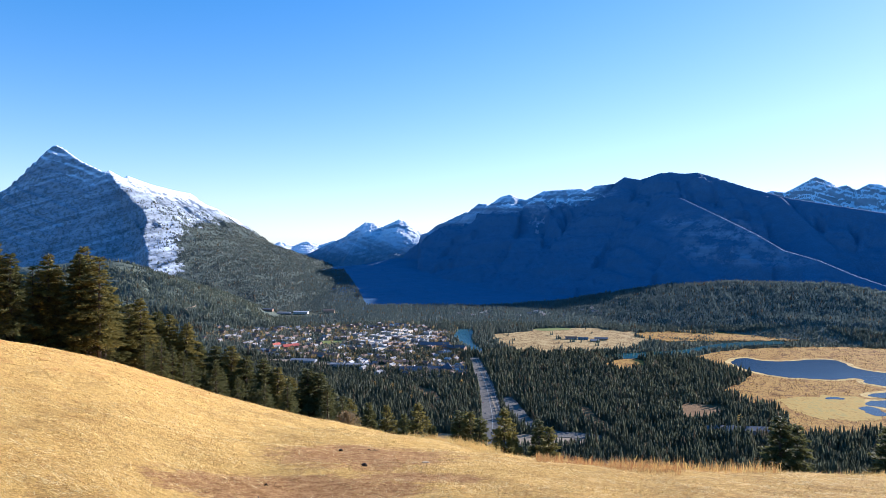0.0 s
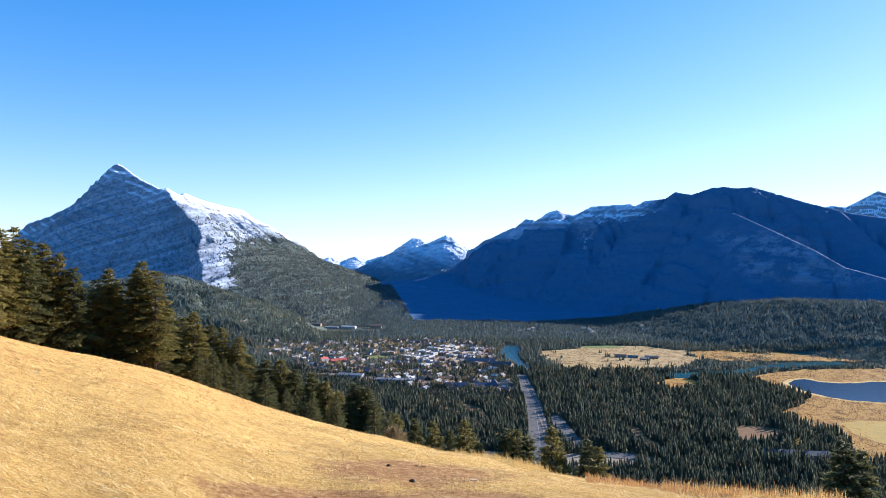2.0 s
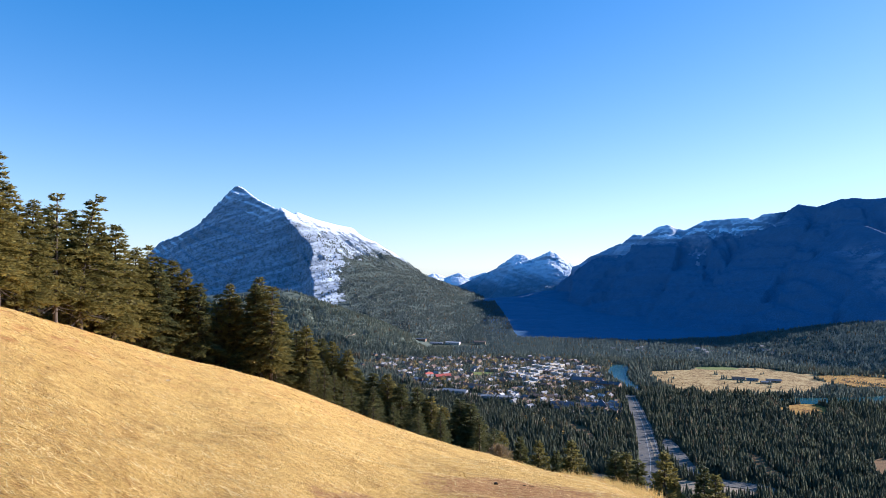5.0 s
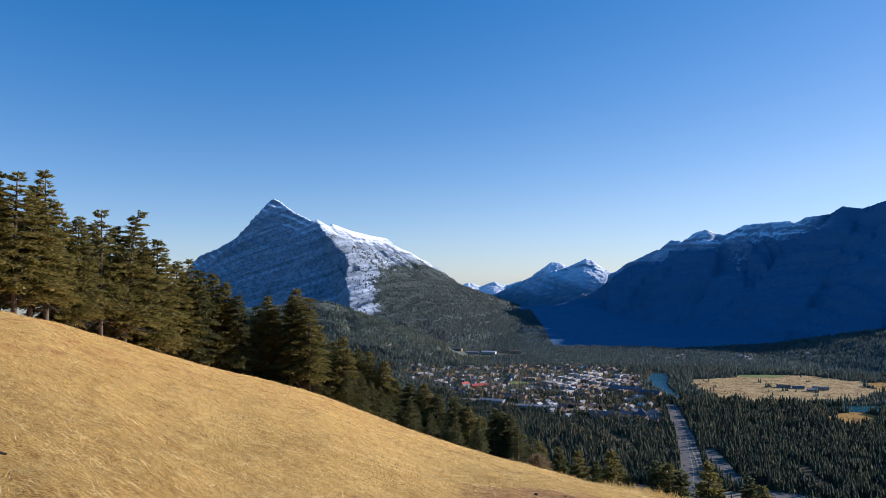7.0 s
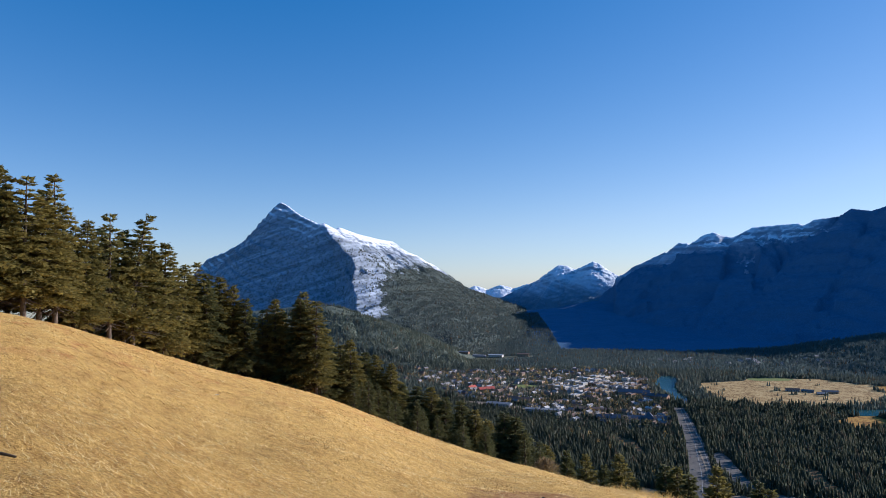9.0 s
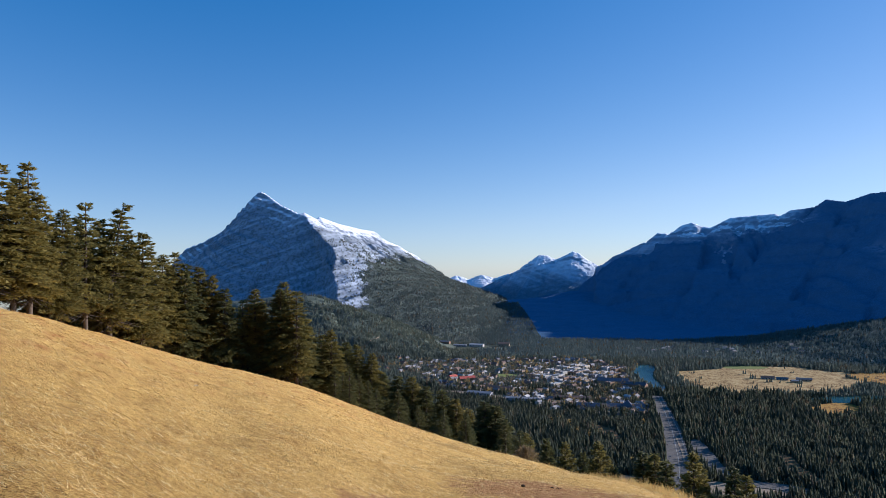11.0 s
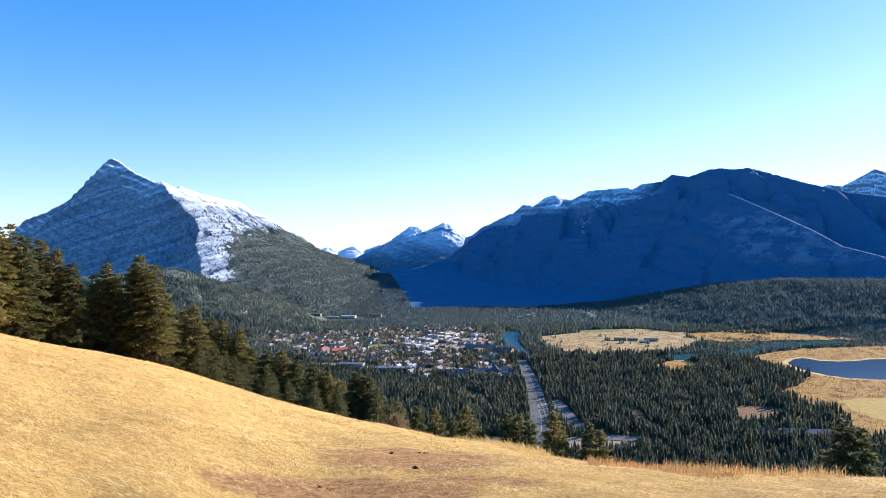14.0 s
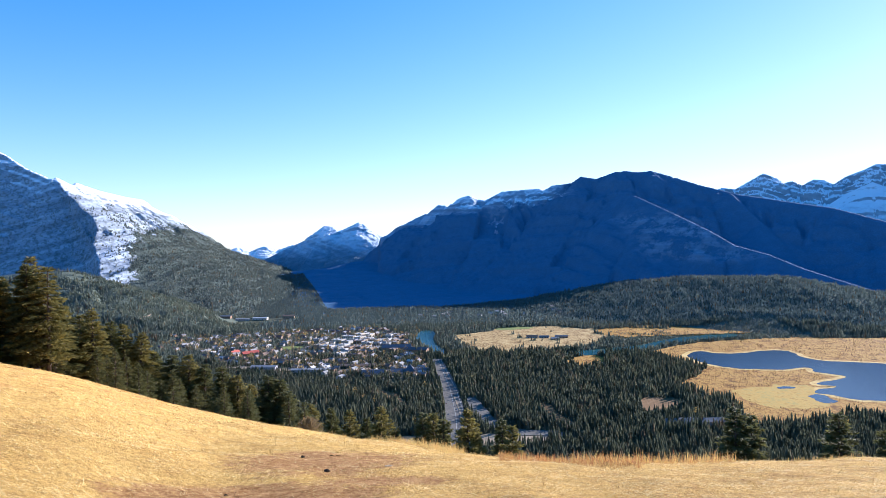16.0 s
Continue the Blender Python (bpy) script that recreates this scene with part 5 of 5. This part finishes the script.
def shop(wall, roof, long=13, deep=9, tall=8.0):
    """A flat-roofed commercial building with a parapet."""
    root = tagged(new("commercial_building"), f"{wall} commercial building with a flat {roof} roof", "building", "shops of the town")
    body = solid("wall", box_verts(-long, long, -deep, deep, -1, tall), BOX, WALLS[wall], root)
    row_of_windows(body, long, deep, 1.0, 6, 0, 2.6, 2.0)
    row_of_windows(body, long, deep, 4.6, 6, 0, 2.0, 1.5)
    solid("roof", box_verts(-long + 0.5, long - 0.5, -deep + 0.5, deep - 0.5, tall - 0.4, tall + 0.15), BOX, ROOFS[roof], root)
    for a in (box_verts(-long, long, -deep, -deep + 0.4, tall, tall + 0.9), box_verts(-long, long, deep - 0.4, deep, tall, tall + 0.9),
              box_verts(-long, -long + 0.4, -deep + 0.4, deep - 0.4, tall, tall + 0.9), box_verts(long - 0.4, long, -deep + 0.4, deep - 0.4, tall, tall + 0.9)):
        solid("parapet", a, BOX, WALLS[wall], root)
    solid("roof_unit", box_verts(-3, 1, -2, 2, tall, tall + 2.2), BOX, ROOFS["pale"], root)
    return root


def hall(label, wall, roof, long, deep, low, high, place, turn, peak=False):
    """A long hall with a pitched roof, set down at place."""
    root = tagged(new("hall"), label, "building", "large buildings in the valley")
    row_of_windows(walls(long, deep, low, high, WALLS[wall], root), long, deep, 1.2, max(4, int(long / 5)), 0, 2.4, 1.8)
    gable_roof("roof", long, deep, low, high, 1.0, ROOFS[roof], root)
    if peak:
        v = [(-12, -12, low), (12, -12, low), (12, 12, low), (-12, 12, low), (0, 0, high + 9)]
        solid("entrance_roof", v, [(0, 1, 4), (1, 2, 4), (2, 3, 4), (3, 0, 4), (3, 2, 1, 0)], ROOFS[roof], root)
    z = float(height(np.array([place[0]]), np.array([place[1]]))[0])
    root.matrix_basis = pose(place[0], place[1], max(z, FLOOR + 2.5), 0, 0, turn)
    return root


def scatter_copies(kinds, spots, seed, low=0.85, high=1.2):
    g = np.random.RandomState(seed)
    fresh = set(range(len(kinds)))
    for x, y, turn in spots:
        k = int(g.randint(len(kinds)))
        s = g.uniform(low, high, 3)
        z = max(float(height(np.array([x]), np.array([y]))[0]), FLOOR + 2.3)
        m = pose(x, y, z, 0, 0, turn) @ Matrix.Diagonal((*s, 1))
        if k in fresh:
            fresh.discard(k)
            kinds[k].matrix_basis = m
        else:
            copy_thing(kinds[k], pose(0, 0, 0)).matrix_basis = m
    for k in fresh:
        for o in (*kinds[k].children_recursive, kinds[k]):
            bpy.data.objects.remove(o)


def town_spots(count, seed, step, turn, wanted):
    """Plots on a street grid inside the town."""
    g = np.random.RandomState(seed)
    c, s = math.cos(radians(turn)), math.sin(radians(turn))
    I, J = (k.ravel() for k in np.meshgrid(np.arange(-40, 40), np.arange(-40, 40)))
    k = (J % 4 != 0) & (I % 7 != 0)
    u, v = I[k] * step + g.uniform(-4, 4, k.sum()), J[k] * step * 0.92 + g.uniform(-4, 4, k.sum())
    x, y = -300 + u * c - v * s, 1830 + u * s + v * c
    k = inside(x, y, TOWN_EDGE) & ~inside(x, y, PLAYING_EDGE)
    spots = [(a, b, turn + 90 * g.randint(2) + g.normal(0, 3)) for a, b in zip(x[k], y[k]) if wanted(a, b, g)]
    g.shuffle(spots)
    return spots[:count]


def centre(x, y):
    """1 in the middle of the town, falling to 0 in the outskirts."""
    return max(0.0, 1 - math.hypot((x + 145) / 190, (y - 1930) / 230))


TURN = -28.0
scatter_copies([house("white", "grey"), house("cream", "brown"), house("brown", "dark"), house("tan", "grey"), house("grey", "slate"), house("white", "pale", 8, 5, 5, 7.5),
                house("brown", "grey", 7, 5, 6, 9), house("tan", "brown", 9, 5, 6, 9), house("blue", "white"), house("cream", "pale", 7.5, 5, 5.5, 8)],
               town_spots(285, 3, 20, TURN, lambda x, y, g: g.uniform() < 0.75 - 0.45 * centre(x, y)), 4)
scatter_copies([shop("white", "pale"), shop("cream", "white", 16, 10, 9), shop("grey", "grey", 11, 8, 7), shop("tan", "pale", 14, 8, 8), shop("brown", "dark", 12, 9, 9), shop("white", "grey", 10, 8, 10)],
               town_spots(62, 5, 34, TURN, lambda x, y, g: g.uniform() < 1.6 * centre(x, y)), 6)
hall("long grey-roofed building with two wings beside the road", "white", "slate", 42, 9, 6, 11, (10, 1478), 2, True)
hall("long dark blue roofed building with pale gable end", "white", "slate", 24, 10, 6, 12, (-72, 1470), 3)
hall("pale low building joined to the long hall", "white", "pale", 22, 7, 5, 8, (30, 1500), 2)
hall("dark blue-roofed hotel at the edge of the town", "tan", "slate", 38, 12, 9, 15, (-22, 1790), -6)
hall("brown flat hotel at the edge of the town", "brown", "dark", 30, 12, 9, 14, (30, 1745), -20)
hall("long red-roofed lodge in the town", "brown", "red", 22, 8, 8, 13, (-405, 1770), 38)
hall("smaller red-roofed wing of the lodge", "tan", "red", 13, 7, 8, 12, (-450, 1790), 62)
hall("long tan building near the railway", "tan", "brown", 34, 9, 8, 12, (-290, 1640), -12)
hall("long low white-roofed depot by the railway", "grey", "pale", 44, 8, 5, 7, (-215, 1535), -4)
hall("low brown-roofed depot by the railway", "tan", "brown", 40, 9, 6, 9, (-110, 1560), -4)
hall("grey workshop with a pale roof by the railway", "grey", "pale", 30, 9, 6, 9, (-330, 1580), -10)
hall("white institute building above the town", "white", "white", 28, 10, 7, 9.5, polar(-12.0, 2640), -8)
hall("grey institute building among the trees above the town", "brown", "grey", 20, 9, 8, 11, polar(-14.7, 2640), -10)
hall("low grey institute wing with a flat pale roof", "grey", "pale", 26, 8, 5, 7, polar(-13.4, 2650), -8)
hall("cream hotel building above the town", "tan", "brown", 22, 9, 9, 12, polar(-9.7, 2650), 4)
hall("grey lodge with shallow roofs in the woods", "grey", "grey", 30, 9, 6, 10, (462, 1010), -4)
hall("grey lodge wing with a pale roof in the woods", "grey", "grey", 22, 7, 5, 8, (425, 1022), 2)
hall("weathered brown barn in the pale pasture", "tan", "grey", 18, 7, 5, 8, (455, 1918), -8)
hall("grey farm shed in the pale pasture", "grey", "grey", 14, 6, 4, 7, (405, 1925), -12)
hall("weathered grey stable in the pale pasture", "grey", "brown", 16, 6, 5, 8, (372, 1935), -4)
hall("pale shed beside the barns", "tan", "pale", 12, 5, 4, 7, (430, 1890), 8)
# far houses across the river
scatter_copies([house("white", "pale", 8, 6, 6, 9), house("cream", "grey", 8, 6, 6, 9)],
               [(x + 40 * math.sin(7 * k), 2560 + 60 * math.sin(11 * k), 17 * k) for k, x in enumerate(range(60, 620, 24))], 9, 0.7, 1.1)

# streets
for name, a, b, w in (("street", (-640, 2080), (60, 1655), 9), ("street_main", (-70, 2190), (-330, 1620), 13), ("street_rail", (-420, 1610), (56, 1540), 10), ("street_cross", (-480, 2120), (-60, 1870), 8),
                      ("street_lane", (-200, 2190), (-480, 1700), 8), ("street_park", (20, 1460), (64, 1462), 9), ("street_hill", (-760, 2060), (-690, 1990), 12)):
    dx, dy = b[0] - a[0], b[1] - a[1]
    k = w / math.hypot(dx, dy)
    sheet(name, [(a[0] - dy * k, a[1] + dx * k), (a[0] + dy * k, a[1] - dx * k), (b[0] + dy * k, b[1] - dx * k), (b[0] - dy * k, b[1] + dx * k)], FLOOR + 2.75, ASPHALT, "grey asphalt street in the town", "street")
PAINT = plain("road paint", (0.32, 0.31, 0.28), 0.7, 0, 0.3, 0.15)
for name, pts in (("road_line", [(80.5, 1630), (87, 1306), (82, 1102), (72, 953), (69, 840)]), ("road_line_east", [(86, 1630), (98, 1306), (97, 1102), (90, 953), (87, 840)])):
    sheet(name, [(x - 0.35, y) for x, y in pts] + [(x + 0.35, y) for x, y in reversed(pts)], FLOOR + 3.06, PAINT, "pale painted line along the road", "marking", 0.05)
sheet("road_median", [(88, 1250), (90, 1150), (88, 1060), (90, 1060), (93, 1150), (91, 1250)], FLOOR + 3.3, GRAVEL, "narrow gravel strip between the carriageways", "verge", 0.5)


def car(color):
    root = tagged(new("car"), f"small {color} car on the asphalt road", "car", "cars on the road")
    paint = plain(color + " car paint", {"white": (0.75, 0.75, 0.75), "black": (0.02, 0.02, 0.025), "red": (0.4, 0.03, 0.03), "silver": (0.45, 0.46, 0.48)}[color], 0.3, 0.2, 2, 0.1, 0.6)
    v = [(-0.9, -2.3, 0.35), (0.9, -2.3, 0.35), (0.9, 2.3, 0.35), (-0.9, 2.3, 0.35), (-0.88, -2.25, 0.95), (0.88, -2.25, 0.95), (0.88, 2.25, 0.85), (-0.88, 2.25, 0.85)]
    solid("body", v, BOX, paint, root)
    v = [(-0.85, -1.9, 0.95), (0.85, -1.9, 0.95), (0.85, 1.0, 0.92), (-0.85, 1.0, 0.92), (-0.68, -1.4, 1.5), (0.68, -1.4, 1.5), (0.68, 0.35, 1.5), (-0.68, 0.35, 1.5)]
    solid("cabin", v, BOX, GLASS, root)
    for x in (-0.85, 0.85):
        for y in (-1.4, 1.4):
            wv, wf = taper([(0, 0, -0.11), (0, 0, 0.11)], [0.33, 0.33], 10)
            wv = wv[:, [2, 0, 1]] + np.array((x, y, 0.33))
            solid("wheel", [tuple(p) for p in wv], [tuple(int(i) for i in q) for q in wf] + [tuple(range(9, -1, -1)), tuple(range(10, 20))], ROOFS["dark"], root)
    return root


scatter_copies([car("white"), car("black"), car("silver"), car("red")],
               [(80 + dx, y, 180 * (dx > 0)) for y, dx in ((905, -8), (952, 6), (1010, -6), (1062, 8), (1120, -9), (1150, 7), (1196, -8), (1204, 4), (1262, 10), (1300, -6), (1340, 6), (1420, -3), (1475, 3))], 12, 1.0, 1.15)

# ---- yellow and bare broad-leaved trees, and brush ----
ASPEN = tinted_leaves("aspen leaves", (0.0, (0.14, 0.11, 0.07)), (0.45, (0.24, 0.18, 0.10)), (0.62, (0.42, 0.28, 0.09)), (1.0, (0.66, 0.46, 0.12)))


RUSTY = tinted_leaves("rusty willow leaves", (0.0, (0.11, 0.055, 0.025)), (0.5, (0.24, 0.12, 0.04)), (1.0, (0.40, 0.24, 0.07)))


def leaf_cloud(name, label, x, y, z, tall, wide, tint, seed, leaves=26, material=ASPEN):
    """Broad-leaved crowns as loose clouds of leaf clumps over thin trunks."""
    g = np.random.RandomState(seed)
    n = len(x)
    u = g.normal(0, 1, (n, leaves, 3))
    u /= np.linalg.norm(u, axis=2, keepdims=True)
    u *= g.uniform(0.35, 1.0, (n, leaves, 1)) ** 0.5
    mid = np.stack((x[:, None] + wide[:, None] * u[..., 0], y[:, None] + wide[:, None] * u[..., 1], z[:, None] + tall[:, None] * (0.58 + 0.42 * u[..., 2])), -1)
    a, b = g.normal(0, 1, (n, leaves, 3)), g.normal(0, 1, (n, leaves, 3))
    size = 0.42 * wide[:, None, None]
    verts = np.stack((mid + a * size * 0.6, mid + b * size * 0.6, mid - (a + b) * size * 0.45), 2)
    stem = np.stack([np.stack((x + dx, y, z + dz * tall), -1) for dx, dz in ((-0.25, 0), (0.25, 0), (0, 0.8))], 1)[:, None]
    verts = np.concatenate((verts, stem), 1)
    faces = np.arange(verts.shape[0] * verts.shape[1] * 3).reshape(-1, 3)
    t = np.clip(tint[:, None] + g.normal(0, 0.07, (n, leaves + 1)), 0, 1)
    t[:, -1] = 0
    m = mesh_of(name, verts.reshape(-1, 3), faces, material, False, {"tint": np.repeat(t.ravel(), 3)})
    tagged(new(name, m), label, "trees", kind="stuff")


def aspens(name, label, poly, step, chance, tall, low, high, seed, outside=(), leaves=26, material=ASPEN):
    g = np.random.RandomState(seed)
    p = np.array(poly)
    X, Y = np.meshgrid(np.arange(p[:, 0].min(), p[:, 0].max(), step), np.arange(p[:, 1].min(), p[:, 1].max(), step))
    x, y = (X + g.uniform(-0.5, 0.5, X.shape) * step).ravel(), (Y + g.uniform(-0.5, 0.5, X.shape) * step).ravel()
    k = inside(x, y, poly) & (g.uniform(0, 1, len(x)) < chance * np.clip(0.7 + 0.9 * lumps(x, y, 9 * step, seed + 1), 0, 2))
    for other in outside:
        k &= ~inside(x, y, other)
    x, y = x[k], y[k]
    n = len(x)
    z = np.maximum(height(x, y), FLOOR + 2.5)
    s = g.uniform(0.6, 1.3, n)
    leaf_cloud(name, label, x, y, z, tall * s, tall * 0.3 * s, g.uniform(low, high, n), seed, leaves, material)


aspens("aspens_town", "yellow and bare broad-leaved trees between the houses", TOWN_EDGE, 15, 0.5, 12, 0.1, 0.8, 201, (PLAYING_EDGE,))
aspens("willows_marsh", "rusty willow brush on the marsh", MARSH_EDGE, 6.0, 0.75, 4.0, 0.0, 1.0, 203, (SHORE_EDGE, WET_EDGE, POND_EDGE), 10, RUSTY)
aspens("aspens_field", "bare grey-tan trees round the pasture", rounded([(100, 1880), (180, 1780), (300, 1740), (450, 1770), (640, 1880), (900, 1880), (920, 1940), (660, 1960), (560, 1880), (420, 1810), (290, 1790), (190, 1840), (170, 1960)], 5, 31), 10, 0.22, 8, 0.1, 0.5, 205)
aspens("aspens_bank", "golden trees beside the river bend", rounded([(20, 2180), (18, 1990), (34, 1980), (52, 2190)], 2, 32), 8, 0.7, 8, 0.3, 0.8, 207)
aspens("aspens_woods", "scattered yellow aspens in the spruce woods", [(-250, 1100), (60, 980), (60, 1400), (-200, 1430)], 34, 0.16, 13, 0.55, 0.95, 209)
aspens("aspens_lake", "bright yellow aspens near the lake", [(420, 1000), (900, 880), (1000, 960), (640, 1080), (470, 1060)], 26, 0.2, 13, 0.5, 1.0, 211)
aspens("brush", "rusty brush in the clearing", BRUSH_EDGE, 5, 0.6, 2.5, 0.1, 0.8, 213, (), 12, RUSTY)


def shrub(az, r, tall, seed):
    """A bare orange-brown bush at the meadow's edge."""
    x, y = polar(az, r)
    z = float(land(x, y))
    g = np.random.RandomState(seed)
    root = tagged(new("shrub"), "bare orange-brown bush at the meadow edge", "bush")
    n = 1500
    a, b = g.uniform(0, 6.28, n), np.abs(g.normal(0, 0.7, n))
    way = np.stack((np.cos(a) * np.sin(b), np.sin(a) * np.sin(b), np.cos(b)), -1)
    start = way * g.uniform(0.05, 0.9, (n, 1)) ** 0.6 * tall
    start[:, 2] += 0.05
    bend = g.normal(0, 0.35, (n, 3))
    tip = start + (way + bend) * g.uniform(0.08, 0.22, (n, 1)) * tall
    side = g.normal(0, 0.018, (n, 3)) * tall
    verts = np.stack((start + side, start - side, tip), 1).reshape(-1, 3)
    part("brushwood", mesh_of("brushwood", verts, np.arange(3 * n).reshape(-1, 3), ASPEN, False, {"tint": np.repeat(g.uniform(0.2, 0.55, n), 3)}), root)["kind"] = "stuff"
    root.matrix_basis = pose(x, y, z)


shrub(-8.2, 37, 0.9, 1)


def meet_hill(az, el):
    """Where a line from the eye meets the hills."""
    r = np.arange(1500, 4000, 2.0)
    x, y = r * math.sin(radians(az)), r * math.cos(radians(az))
    z = height(x, y)
    k = int(np.argmax(EYE + r * math.tan(radians(el)) <= z))
    return x[k], y[k], z[k]


def scar(az0, el0, az1, el1, wide):
    """A pale earth track, placed by lines of sight, 7 m above the hill."""
    v, f = [], []
    steps = 24
    for k in range(steps + 1):
        t = k / steps
        x, y, z = meet_hill(az0 + (az1 - az0) * t, el0 + (el1 - el0) * t + 0.12 * math.sin(5 * t))
        n = math.hypot(x, y)
        for s in (-1, 1):
            v.append((x + s * wide * x / n * 1.5, y + s * wide * y / n * 1.5, float(height(np.array([x]), np.array([y]))[0]) + 7 + s * 1.0))
    for k in range(steps):
        f.append((2 * k, 2 * k + 1, 2 * k + 3, 2 * k + 2))
    ob = new("hill_track", mesh_of("hill_track", v, f, GRAVEL))
    tagged(ob, "pale earth track on the wooded hill", "track", kind="structure")


scar(-21.35, -6.35, -20.3, -5.6, 3)
aspens("wetland_brush", "rusty brush on the far wetland", FAR_FIELD_EDGE, 10, 0.35, 4.5, 0.2, 1.0, 215, (), 12, RUSTY)
